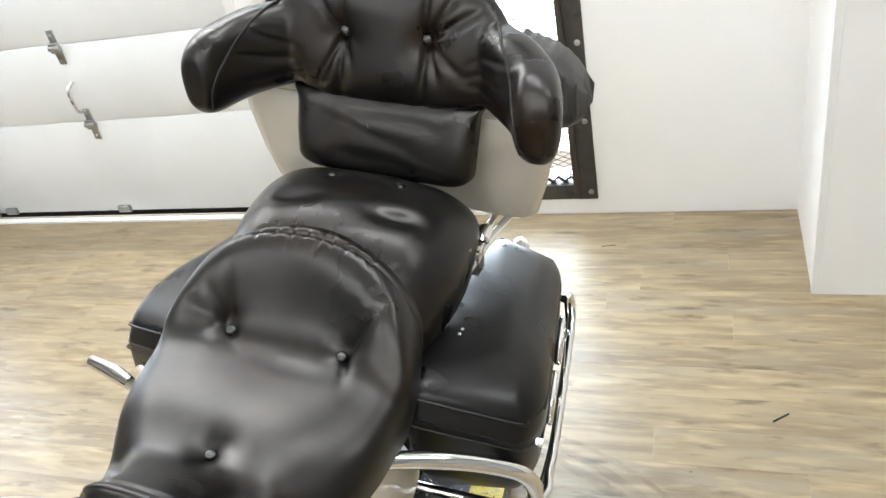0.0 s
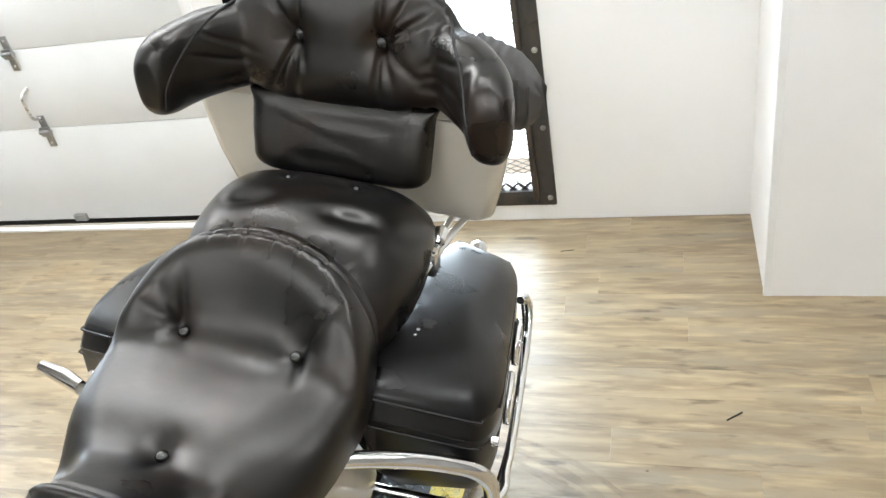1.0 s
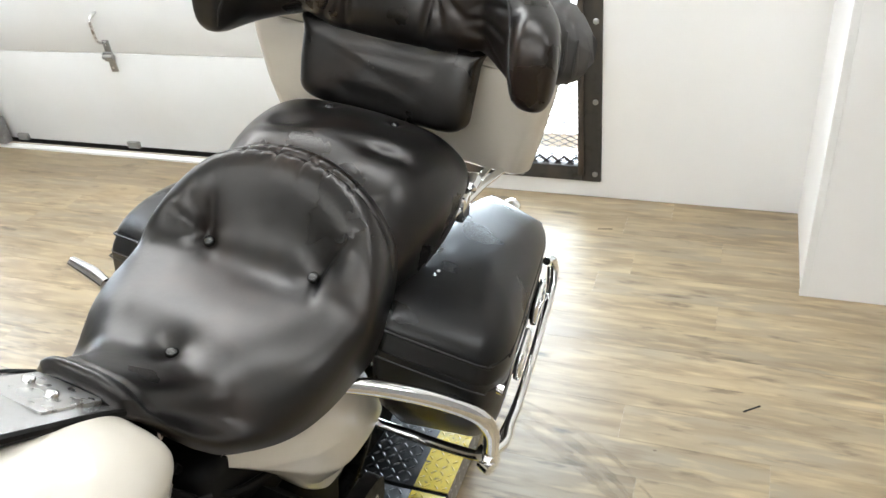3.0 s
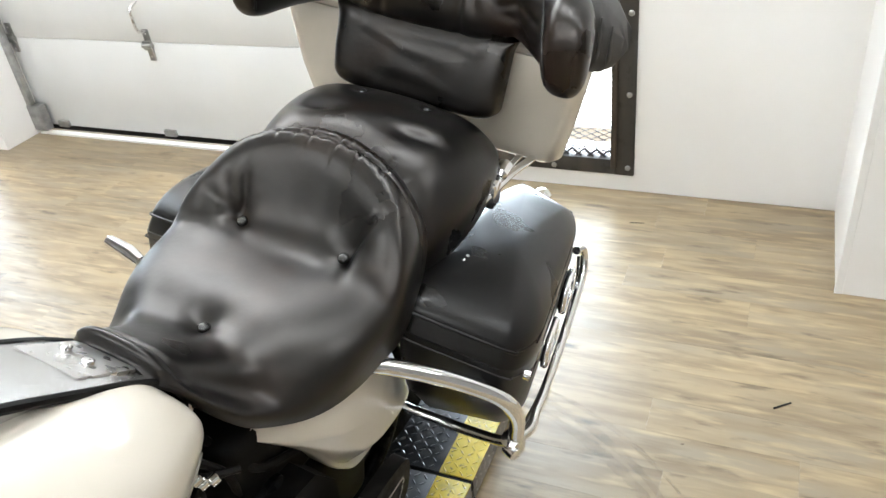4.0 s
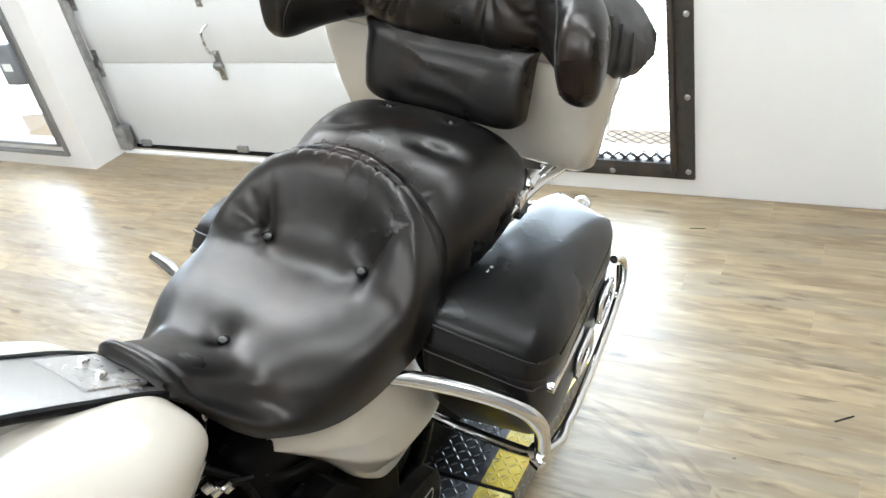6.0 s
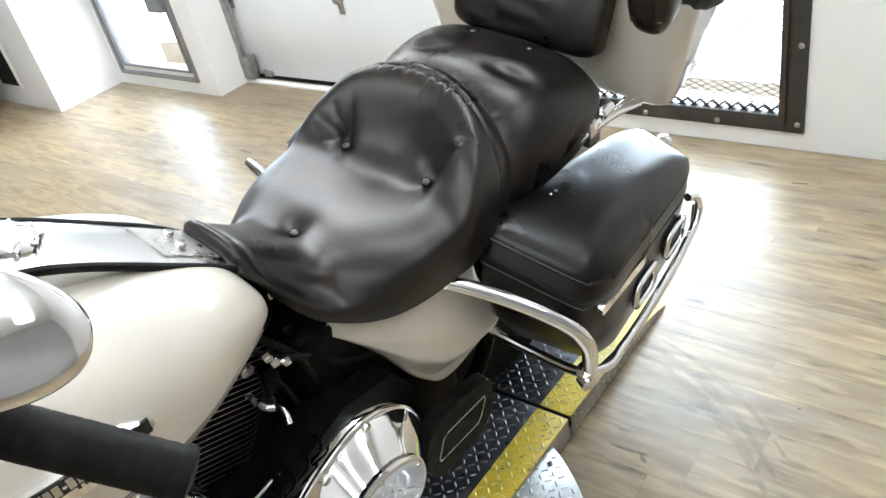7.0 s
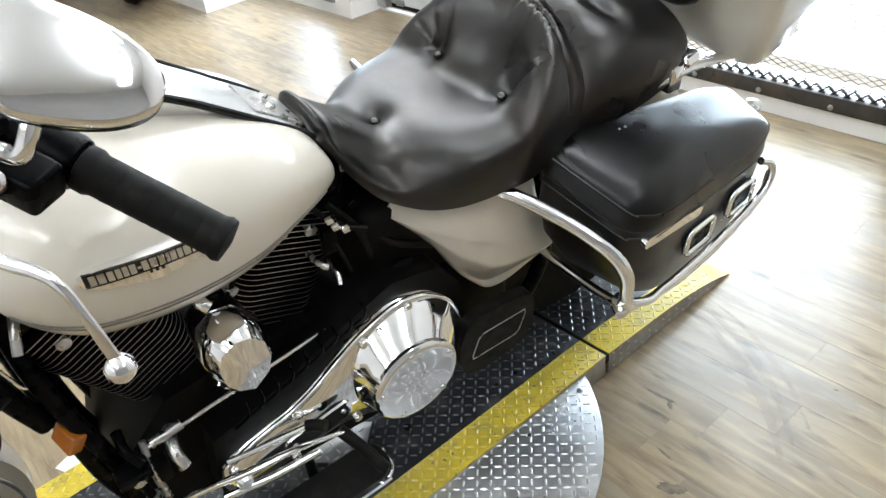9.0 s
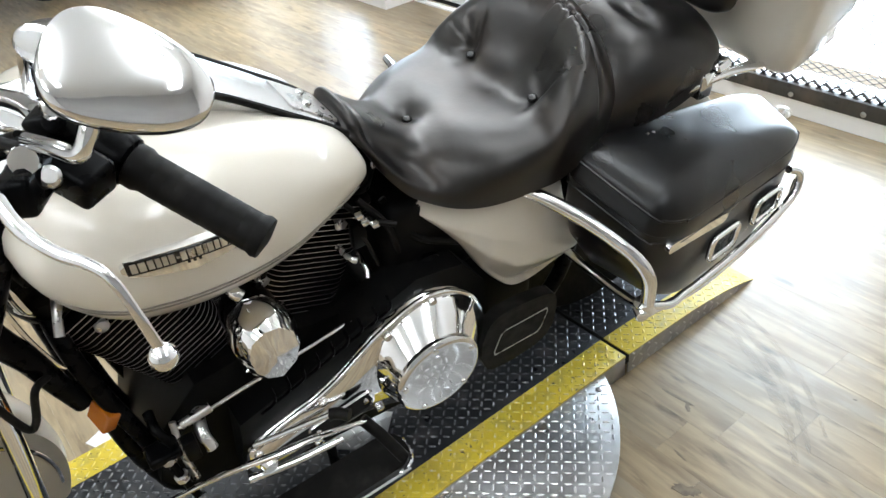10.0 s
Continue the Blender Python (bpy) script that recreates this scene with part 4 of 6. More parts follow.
def wing_piping(s):
    """The piped seam that runs down each wing, laid on the cover."""
    line = []
    for x, z in ((0.216, 1.205), (0.236, 1.190), (0.254, 1.168), (0.270, 1.140), (0.284, 1.105), (0.295, 1.070), (0.304, 1.036)):
        hit, place, _, _ = backrest.ray_cast((s * x, 0.1, z), (0, 1, 0))
        if hit:
            line.append(tuple(place))
    part("piping", tube(line, 0.0032, 8), PIPING, backrest)


wing_piping(1)
wing_piping(-1)


def low_outline(a):
    c, s = math.cos(a), math.sin(a)
    w = 0.193 + 0.028 * s
    return (-0.008 + w * math.copysign(abs(c) ** 0.14, c), 0.957 + 0.083 * math.copysign(abs(s) ** 0.15, s), 0.0, 0.957)


def low_plane(x, z):
    return (0.478 + 0.28 * (z - 0.957), 0.028 + 0.012 * math.sin((z - 0.88) * 20))


def slack(x, z):
    """Soft slack folds in a loosely stretched cover."""
    return 0.0022 * math.sin(34 * x + 21 * z + 2 * math.sin(26 * z)) * math.sin(58 * z - 9 * x) + 0.0014 * math.sin(90 * x - 40 * z)


part("lumbar_pad", pillow(low_outline, low_plane, 0.02, power=16, nr=40, extra=slack), LEATHER, bike, "black leather lower back pad")


def side_pouch(s):
    # pleated pouch behind the wing
    rings = []
    for i in range(25):
        f = i / 24
        x = 0.25 + 0.125 * f
        h = 0.078 * (1 - 0.45 * f**4) * (1 + 0.02 * math.sin(f * 40))
        ring = []
        for a, b in rrect(1.0, 1.0, 0.55, 6):
            ring.append((s * (x + 0.012 * math.cos(b * 3)), 0.575 + 0.052 * a * (1 - 0.5 * f**6) * (1 + 0.03 * math.sin(f * 38)), 1.075 - 0.035 * f + h * b))
        rings.append(ring)
    pouch = part("side_pouch", loft(rings), VINYL_GREY, bike, "greyed soft leather pouch with pleats")
    for k in range(5):
        x = 0.268 + 0.022 * k
        part("pleat", tube([(s * x, 0.521 + 0.002 * k, 1.135 - 0.012 * k), (s * (x + 0.004), 0.518 + 0.002 * k, 1.07 - 0.01 * k), (s * x, 0.524 + 0.002 * k, 1.01)], [0.002, 0.005, 0.002], 8), VINYL_GREY, pouch)


side_pouch(1)
side_pouch(-1)


# -- tour pack --
def tour_pack():
    rings = []
    for z, hx, ya, yb in ((0.742, 0.286, 0.585, 0.77), (0.746, 0.306, 0.560, 0.795), (0.764, 0.319, 0.540, 0.805), (0.84, 0.336, 0.526, 0.815), (0.94, 0.352, 0.516, 0.82), (0.985, 0.358, 0.516, 0.82), (0.996, 0.354, 0.52, 0.815)):
        cy, hy = (ya + yb) / 2, (yb - ya) / 2
        rings.append([(a * (1 - 0.16 * (b + hy) / (2 * hy)), cy + b, z) for a, b in rrect(hx, hy, 0.045, 8)])
    body = part("tour_pack", loft(rings), CREAM, bike, "cream-painted luggage box behind the backrest")
    body.location.x = -0.022
    lid = []
    for z, hx, hy in ((0.998, 0.342, 0.146), (1.008, 0.342, 0.146), (1.018, 0.332, 0.138), (1.024, 0.27, 0.11), (1.026, 0.2, 0.07)):
        lid.append([(a * (1 - 0.16 * (b + hy) / (2 * hy)), 0.668 + b, z) for a, b in rrect(hx, hy, 0.06, 8)])
    part("lid", loft(lid), CREAM, body)


tour_pack()


def luggage_rails():
    for s in (1, -1):
        part("luggage_rail", tube([(s * 0.19, 0.20, 0.735), (s * 0.205, 0.32, 0.752), (s * 0.225, 0.44, 0.772), (s * 0.235, 0.60, 0.757), (s * 0.20, 0.82, 0.757)], 0.0085, 12), CHROME, bike, "chrome luggage rail")
        part("luggage_rail", tube([(s * 0.175, 0.16, 0.705), (s * 0.185, 0.32, 0.728), (s * 0.195, 0.46, 0.745), (s * 0.205, 0.62, 0.752)], 0.007, 12), CHROME, bike, "chrome luggage rail")
        part("rail_bracket", box(min(s * 0.19, s * 0.225), 0.36, 0.73, max(s * 0.19, s * 0.225), 0.40, 0.79, 0.006), CHROME, bike)
        part("rail_clamp", lathe([(0.012, -0.02), (0.016, -0.015), (0.016, 0.015), (0.012, 0.02)], 16, axis_to((s * 0.215, 0.42, 0.792), (0, 1, 0.2))), CHROME, bike)
        part("rail_clamp", box(min(s * 0.16, s * 0.20), 0.41, 0.735, max(s * 0.16, s * 0.20), 0.45, 0.80, 0.008), BLACK, bike)


luggage_rails()


# -- saddlebags --
def saddlebag(s):
    def ring(z0, slope, xi, xo0, xo1, ya, yb, tilt=0.30, skew=0.30):
        """Rounded outline; the outer side runs in towards the rear, the front edge falls back outwards, the level falls with slope and tilt."""
        cy, hy = (ya + yb) / 2, (yb - ya) / 2
        out = []
        for a, b in rrect(1.0, 1.0, 0.42, 10):
            y = cy + b * hy
            f = (y - 0.05) / 0.6
            xo = xo0 + (xo1 - xo0) * f
            x = (xi + xo) / 2 + a * (xo - xi) / 2
            y += skew * (x - xi) * (1 - b) / 2
            out.append((s * x, y, z0 - slope * (y - 0.12) - tilt * (x - 0.30)))
        return out

    body = part("saddlebag", loft([ring(0.315, 0.02, 0.22, 0.36, 0.30, 0.22, 0.54, 0.0), ring(0.325, 0.02, 0.205, 0.385, 0.32, 0.18, 0.58, 0.02), ring(0.40, 0.06, 0.19, 0.408, 0.334, 0.09, 0.612, 0.08),
                                  ring(0.50, 0.09, 0.18, 0.418, 0.340, 0.020, 0.628, 0.16), ring(0.57, 0.12, 0.176, 0.421, 0.342, 0.002, 0.634, 0.22), ring(0.638, 0.14, 0.174, 0.4215, 0.342, 0.006, 0.636)]),
                BAG_LEATHER, bike, "black leather-covered saddlebag with chrome latches")
    body.location.x = -0.045 if s < 0 else 0.0

    def dome(r):
        """The lid's top, shrunk by r towards its middle and rising in a soft crown."""
        out = []
        for x, y, z in ring(0.668, 0.14, 0.172, 0.4215, 0.342, 0.026, 0.637):
            x = s * x
            x, y = 0.285 + (x - 0.285) * r, 0.330 + (y - 0.330) * r
            flat = 0.668 - 0.14 * (y - 0.12) - 0.30 * (x - 0.30) * r * r - 0.06 * (x - 0.285) * (1 - r * r)
            swell = (1 - r**3.2) ** 0.62
            out.append((s * x, y, flat + (0.058 - 0.05 * max(0, y - 0.34)) * swell + 0.05 * max(0, 0.20 - x) * swell))
        return out

    skirt = [ring(0.622, 0.14, 0.1735, 0.4218, 0.3424, 0.0055, 0.6365), ring(0.627, 0.14, 0.173, 0.4225, 0.343, 0.005, 0.637), ring(0.648, 0.14, 0.1725, 0.4225, 0.343, 0.012, 0.6375)]
    lid = part("lid", loft(skirt + [dome(r) for r in (1.0, 0.992, 0.98, 0.96, 0.93, 0.89, 0.84, 0.78, 0.70, 0.60, 0.48, 0.34, 0.18, 0.04)]), BAG_LEATHER, body, "black leather lid with stitched edge")
    # raised welt that runs round the lid, and a second line of stitching below
    welt = [Vector(p) for p in ring(0.669, 0.14, 0.173, 0.4205, 0.341, 0.027, 0.636)]
    part("welt", tube([p for p in welt[::2]] + [welt[0]], 0.0030, 8, 4), BAG_LEATHER, lid)
    low = [Vector(p) for p in ring(0.6225, 0.14, 0.173, 0.4225, 0.343, 0.0045, 0.637)]
    part("stitching", tube(low[::2] + [low[0]], 0.0020, 6, 4), PIPING, body)
    for y in (0.205, 0.222):
        z, _ = rest_on(lid, s * 0.236, y)
        bolt(lid, (s * 0.236, y, z), (0, 0, 1), 0.0035, 0.002, SATIN, "stud")
    # chrome strip and two framed latches on the outer side
    out = lambda y: 0.4225 + (0.343 - 0.4225) * (y - 0.05) / 0.6
    part("trim_strip", prism(rrect(0.108, 0.0125, 0.011, 4), lambda a, b, h: (s * (out(0.215 + a) - 0.001 + h), 0.215 + a * 0.99 + b * 0.1, 0.566 + b - a * 0.17), -0.004, 0.009, 0.003), CHROME, body, "chrome trim strip")
    for y, z in ((0.335, 0.468), (0.500, 0.478)):
        loop = [(s * (out(y + a) + 0.010), y + a, z + b - 0.06 * a) for a, b in rrect(0.050, 0.032, 0.016, 4)]
        fr = part("latch_frame", tube(loop + loop[:1], 0.0075, 10, 2), CHROME, body, "chrome-framed black latch")
        part("latch_pad", prism(rrect(0.046, 0.028, 0.012, 5), lambda a, b, h: (s * (out(y + a) - 0.004 + h), y + a, z + b - 0.06 * a), -0.012, 0.012, 0.002), BLACK, fr)
    # rear turn lamp stalk beyond the bag
    lamp = part("rear_signal", lathe([(0.010, -0.02), (0.018, -0.014), (0.021, 0.0), (0.021, 0.010), (0.015, 0.018)], 20, axis_to((s * 0.222, 0.705, 0.562), (0, 0.9, 0.25))), CHROME, bike, "chrome rear turn signal")
    part("stalk", tube([(s * 0.10, 0.66, 0.55), (s * 0.20, 0.69, 0.56)], 0.009, 10), CHROME, lamp)


saddlebag(1)
saddlebag(-1)


def bag_guard(s):
    q = lambda pts: [(s * x, y, z) for x, y, z in pts]
    part("bag_guard", tube(q(((0.17, -0.085, 0.672), (0.23, -0.045, 0.655), (0.31, 0.005, 0.622), (0.385, 0.048, 0.578), (0.418, 0.068, 0.530), (0.424, 0.074, 0.478), (0.422, 0.078, 0.44))), 0.0155, 14), CHROME, bike, "chrome saddlebag guard")
    part("bag_guard", tube(q(((0.15, 0.085, 0.400), (0.21, 0.092, 0.390), (0.30, 0.098, 0.388), (0.375, 0.088, 0.410), (0.415, 0.076, 0.436))), 0.011, 12), CHROME, bike, "chrome saddlebag guard")
    part("guard_joint", lathe([(0.012, -0.022), (0.02, -0.017), (0.021, 0.012), (0.014, 0.02)], 16, axis_to((s * 0.421, 0.076, 0.440), (s * 0.3, 0.3, -1))), CHROME, bike)
    part("guard_cap", lathe([(0.008, -0.016), (0.014, -0.012), (0.014, 0.012), (0.008, 0.016)], 14, axis_to((s * 0.424, 0.062, 0.432), (s * 1, -0.5, 0))), CHROME, bike)
    part("side_rail", tube(q(((0.424, 0.085, 0.440), (0.434, 0.14, 0.420), (0.426, 0.19, 0.413), (0.422, 0.25, 0.415), (0.410, 0.36, 0.420), (0.396, 0.48, 0.436), (0.384, 0.575, 0.466), (0.376, 0.604, 0.50), (0.368, 0.596, 0.53), (0.362, 0.565, 0.545))), 0.0095, 12), CHROME, bike, "chrome rail round the saddlebag")
    part("side_rail", tube(q(((0.418, 0.10, 0.405), (0.416, 0.24, 0.388), (0.406, 0.36, 0.393), (0.392, 0.48, 0.412), (0.378, 0.58, 0.444), (0.362, 0.62, 0.49))), 0.0085, 12), CHROME, bike, "chrome rail round the saddlebag")


bag_guard(1)
bag_guard(-1)


# -- side cover, fenders, wheels --
def side_cover(s):
    pts = [(-0.296, 0.672), (-0.270, 0.702), (-0.18, 0.715), (-0.04, 0.700), (0.030, 0.660), (0.055, 0.580), (0.090, 0.50), (0.114, 0.440), (0.104, 0.405), (0.045, 0.380), (-0.02, 0.362), (-0.070, 0.370), (-0.115, 0.415), (-0.155, 0.470), (-0.195, 0.545), (-0.245, 0.615)]
    line = smooth_path([(0, a, b) for a, b in pts] + [(0, *pts[0])], 4)[:-1]
    c = Vector((0, -0.06, 0.53))
    crease = [(-0.32, 0.68), (-0.235, 0.62), (-0.17, 0.545), (-0.096, 0.482), (0.0, 0.455), (0.12, 0.425)]
    prof = ((1.0, 0.130), (1.0, 0.158), (0.985, 0.166), (0.96, 0.171))
    levels = list(prof) + [(r, 0.171 + 0.030 * (1 - (r / 0.96) ** 2.2)) for r in np.linspace(0.93, 0.04, 30)]
    rings = []
    for r, x in levels:
        ring = []
        for p in line:
            v = c + (p - c) * r
            zc = float(np.interp(v.y, [q[0] for q in crease], [q[1] for q in crease]))
            gap = zc - v.z
            fold = -0.42 * max(0.0, gap) + 0.012 * math.exp(-max(0.0, -gap) / 0.05)
            front = -0.30 * max(0, -0.16 - v.y) ** 1.0
            top = -0.20 * max(0, v.z - 0.63)
            k = min(1.0, (1 - r) * 9)
            ring.append((s * max(0.12, x + fold * k + front + top), v.y, v.z))
        rings.append(ring)
    part("side_cover", loft(rings), CREAM, bike, "cream-painted side cover")


side_cover(1)
side_cover(-1)


def wheel(y, r, width, front):
    t = part("front_wheel" if front else "rear_wheel", lathe([(r - 0.085, -width * 0.36), (r - 0.03, -width * 0.5), (r - 0.008, -width * 0.36), (r, 0), (r - 0.008, width * 0.36), (r - 0.03, width * 0.5), (r - 0.085, width * 0.36)], 64, axis_to((0, y, r), (1, 0, 0))), RUBBER, bike, "black tyre on a spoked rim")
    part("rim", lathe([(r - 0.105, -width * 0.3), (r - 0.08, -width * 0.37), (r - 0.08, width * 0.37), (r - 0.105, width * 0.3)], 48, axis_to((0, y, r), (1, 0, 0))), CHROME, t)
    part("hub", lathe([(0.03, -0.08), (0.05, -0.06), (0.05, 0.06), (0.03, 0.08)], 24, axis_to((0, y, r), (1, 0, 0))), SATIN, t)
    for k in range(20):
        a = 2 * math.pi * k / 20
        b = a + (0.25 if k % 2 else -0.25)
        x = 0.05 if k % 4 < 2 else -0.05
        part("spoke", tube([(x, y + 0.048 * math.cos(b), r + 0.048 * math.sin(b)), (x * 0.2, y + (r - 0.1) * math.cos(a), r + (r - 0.1) * math.sin(a))], 0.0025, 6), CHROME, t)
    return t


wheel(-1.41, 0.325, 0.12, True).matrix_local = STEER
wheel(0.31, 0.325, 0.14, False)


def fender(name, y, z, r, hw, a0, a1, label, skirt=0.085):
    rings = []
    n = 40
    for i in range(n + 1):
        a = radians(a0 + (a1 - a0) * i / n)
        ring = []
        prof = [(-hw * 1.02, -skirt), (-hw * 1.0, -0.03), (-hw * 0.86, 0.0), (-hw * 0.45, 0.018), (0, 0.023), (hw * 0.45, 0.018), (hw * 0.86, 0.0), (hw, -0.03), (hw * 1.02, -skirt)]
        prof += [(x * 0.96, h - 0.006) for x, h in reversed(prof)]
        for x, h in prof:
            ring.append((x, y + (r + h) * math.cos(a), z + (r + h) * math.sin(a)))
        rings.append(ring)
    return part(name, loft(rings), CREAM, bike, label)


fd = fender("front_fender", -1.41, 0.33, 0.362, 0.086, -22, 172, "cream-painted front fender with chrome trim", 0.18)
part("trim", tube([(0.09, -1.41 + 0.335 * math.cos(radians(a)), 0.33 + 0.335 * math.sin(radians(a))) for a in range(-8, 60, 8)], 0.004, 8), CHROME, fd)
fd.matrix_local = STEER
fender("rear_fender", 0.31, 0.34, 0.372, 0.105, 5, 178, "cream-painted rear fender")


# -- fuel tank and console --
TANK_ROWS = [  # y, outer x, bottom z, top z
    (-0.946, 0.150, 0.925, 0.955), (-0.939, 0.190, 0.902, 0.978), (-0.918, 0.226, 0.858, 1.000), (-0.880, 0.250, 0.806, 1.026), (-0.82, 0.266, 0.768, 1.044), (-0.70, 0.264, 0.748, 1.022),
    (-0.58, 0.240, 0.752, 0.985), (-0.48, 0.204, 0.786, 0.938), (-0.425, 0.175, 0.805, 0.900), (-0.400, 0.152, 0.815, 0.872), (-0.390, 0.125, 0.825, 0.852)]


def tank_point(y, a, s, grow=0.0):
    xo, zb, zt = spline_rows(TANK_ROWS, y)
    c, sn = math.cos(a), math.sin(a)
    zc = zb + (zt - zb) * 0.48
    up = zt - zc if sn > 0 else zc - zb
    x = 0.055 + (xo - 0.055 + grow) * abs(c) ** (0.78 if sn > 0 else 0.58) if c > 0 else 0.055 - 0.030 * abs(c)
    return (s * x, y, zc + (up + grow) * math.copysign(abs(sn) ** (0.82 if sn > 0 else 0.9), sn))


def tank(s):
    ys = np.concatenate([np.linspace(-0.946, -0.90, 8), np.linspace(-0.88, -0.46, 26), np.linspace(-0.445, -0.390, 10)])
    t = part("fuel_tank", loft([[tank_point(y, 2 * math.pi * k / 48, s) for k in range(48)] for y in ys]), CREAM, bike, "cream-painted fuel tank half")
    # pinstripe low on the side
    for a in (-0.40, -0.33):
        line = [tank_point(y, a, s, 0.0008) for y in np.linspace(-0.915, -0.43, 22)]
        part("pinstripe", tube(line, 0.0016, 6, 2), PINSTRIPE, t)
    # badge: long black plate in a chrome edge, with a chrome chevron below and plain bars on the field
    def on(a, b, h):
        y = -0.735 + a
        xo = spline_rows(TANK_ROWS, y)[0]
        z = 0.924 + b - a * 0.14
        return (s * (xo + 0.0035 + h - 0.9 * (z - 0.89) ** 2), y, z)

    def band(a0, a1, low, high, h0, h1, n=24):
        """A thin plate that follows the tank between two edge lines."""
        rings = []
        for i in range(n + 1):
            a = a0 + (a1 - a0) * i / n
            l, u = low(a), high(a)
            rings.append([on(a, l, h0), on(a, u, h0), on(a, u, h1), on(a, l, h1)])
        return loft(rings)

    end = lambda a: max(0.0, 1 - (abs(a) / 0.094) ** 8)
    edge = part("badge", band(-0.094, 0.094, lambda a: -0.0125 - 0.014 * max(0.0, 1 - abs(a) / 0.09) + 0.010 * (1 - end(a)), lambda a: 0.016 - 0.012 * (1 - end(a)), -0.012, 0.004), CHROME, t, "chrome-edged black tank badge")
    part("badge_field", band(-0.088, 0.088, lambda a: -0.0075, lambda a: 0.0135, 0.002, 0.0055), BADGE_BLACK, edge)
    x = -0.082
    for k, w in enumerate((7, 8, 7, 6, 6, 7, 4, 7, 8, 7, 4, 7, 6, 8, 7)):
        w *= 0.00145
        part("badge_bar", band(x, x + w * 0.78, lambda a: -0.004 if k != 6 else 0.001, lambda a: 0.0105 if k != 6 else 0.004, 0.005, 0.0066, 2), SATIN, edge)
        x += w
    for k in range(3):
        part("badge_bar", band(-0.010 + k * 0.008, -0.006 + k * 0.008, lambda a: -0.0125, lambda a: -0.0085, 0.003, 0.0052, 2), BADGE_BLACK, edge)


tank(1)
tank(-1)


def console():
    rows = [(-0.80, 1.060, 0.050), (-0.74, 1.066, 0.064), (-0.66, 1.056, 0.070), (-0.60, 1.026, 0.071), (-0.54, 0.985, 0.071), (-0.48, 0.941, 0.071), (-0.43, 0.904, 0.070), (-0.385, 0.864, 0.066)]
    rings = []
    for y in np.linspace(-0.80, -0.385, 26):
        z, w = spline_rows(rows, y)
        ring = [(a * w, y, z + 0.006 * (1 - a * a) - (0.05 if low else 0.0)) for low, a in [(0, -1 + 0.2 * k) for k in range(11)] + [(1, 1), (1, -1)]]
        rings.append(ring)
    t = part("tank_console", loft(rings), CONSOLE, bike, "brushed chrome console along the tank")
    for s in (1, -1):
        line = [(s * (spline_rows(rows, y)[1] + 0.006), y, spline_rows(rows, y)[0] - 0.004) for y in np.linspace(-0.79, -0.39, 14)]
        part("edge_trim", tube(line, 0.0065, 8, 3), RUBBER, t, "black rubber edge trim")
    pl = part("rear_plate", prism(rrect(0.052, 0.040, 0.006, 3), lambda a, b, h: (a, -0.435 + b, 0.9085 - 0.74 * b + 0.006 * (1 - (a / 0.07) ** 2) + h), -0.003, 0.0025, 0.001), SATIN, t)
    for x, y in ((-0.026, -0.428), (0.022, -0.437)):
        z = 0.9085 - 0.74 * (y + 0.435) + 0.008
        bolt(pl, (x, y, z), (0, 0.6, 0.8), 0.0085, 0.007, CHROME)
    cap = part("fuel_cap", lathe([(0.046, -0.016), (0.046, 0.004), (0.041, 0.012), (0.030, 0.018), (0.006, 0.021)], 28, axis_to((0, -0.640, 1.050), (0, 0.35, 1))), CHROME, t, "round chrome fuel cap")
    for k in range(10):
        a = 2 * math.pi * k / 10
        m = axis_to((0, -0.640, 1.050), (0, 0.35, 1))
        part("cap_knurl", box(-0.004, -0.003, -0.006, 0.004, 0.003, 0.006, 0.002, 1), CHROME, cap).matrix_local = m @ pose(0.045 * math.cos(a), 0.045 * math.sin(a), 0.006, 0, 0, math.degrees(a))


console()


# -- gauge, bars, controls --
def gauge():
    m = axis_to((0.032, -0.786, 1.070), (0.06, 0.24, 1)) @ Matrix.Scale(1.13, 4)
    t = part("gauge_housing", lathe([(0.046, 0.0), (0.052, 0.012), (0.053, 0.060), (0.055, 0.063), (0.056, 0.068), (0.054, 0.074), (0.050, 0.0765)], 40, m), CHROME, bike, "chrome drum-shaped gauge with a glass face")
    part("gauge_face", lathe([(0.049, 0.074), (0.049, 0.0755), (0.001, 0.0765)], 40, m), GLASS_MIRROR, t)
    part("gauge_slot", box(-0.010, -0.003, -0.014, 0.010, 0.003, 0.014, 0.002), DARK, t).matrix_local = m @ pose(0.0375, 0.0375, 0.034, 0, 0, -45)
    part("clamp", box(-0.05, -0.935, 1.035, 0.09, -0.82, 1.078, 0.016, 3), CHROME, bike, "chrome handlebar clamp")


gauge()


TURN = Matrix.Rotation(radians(46), 3, "Z")


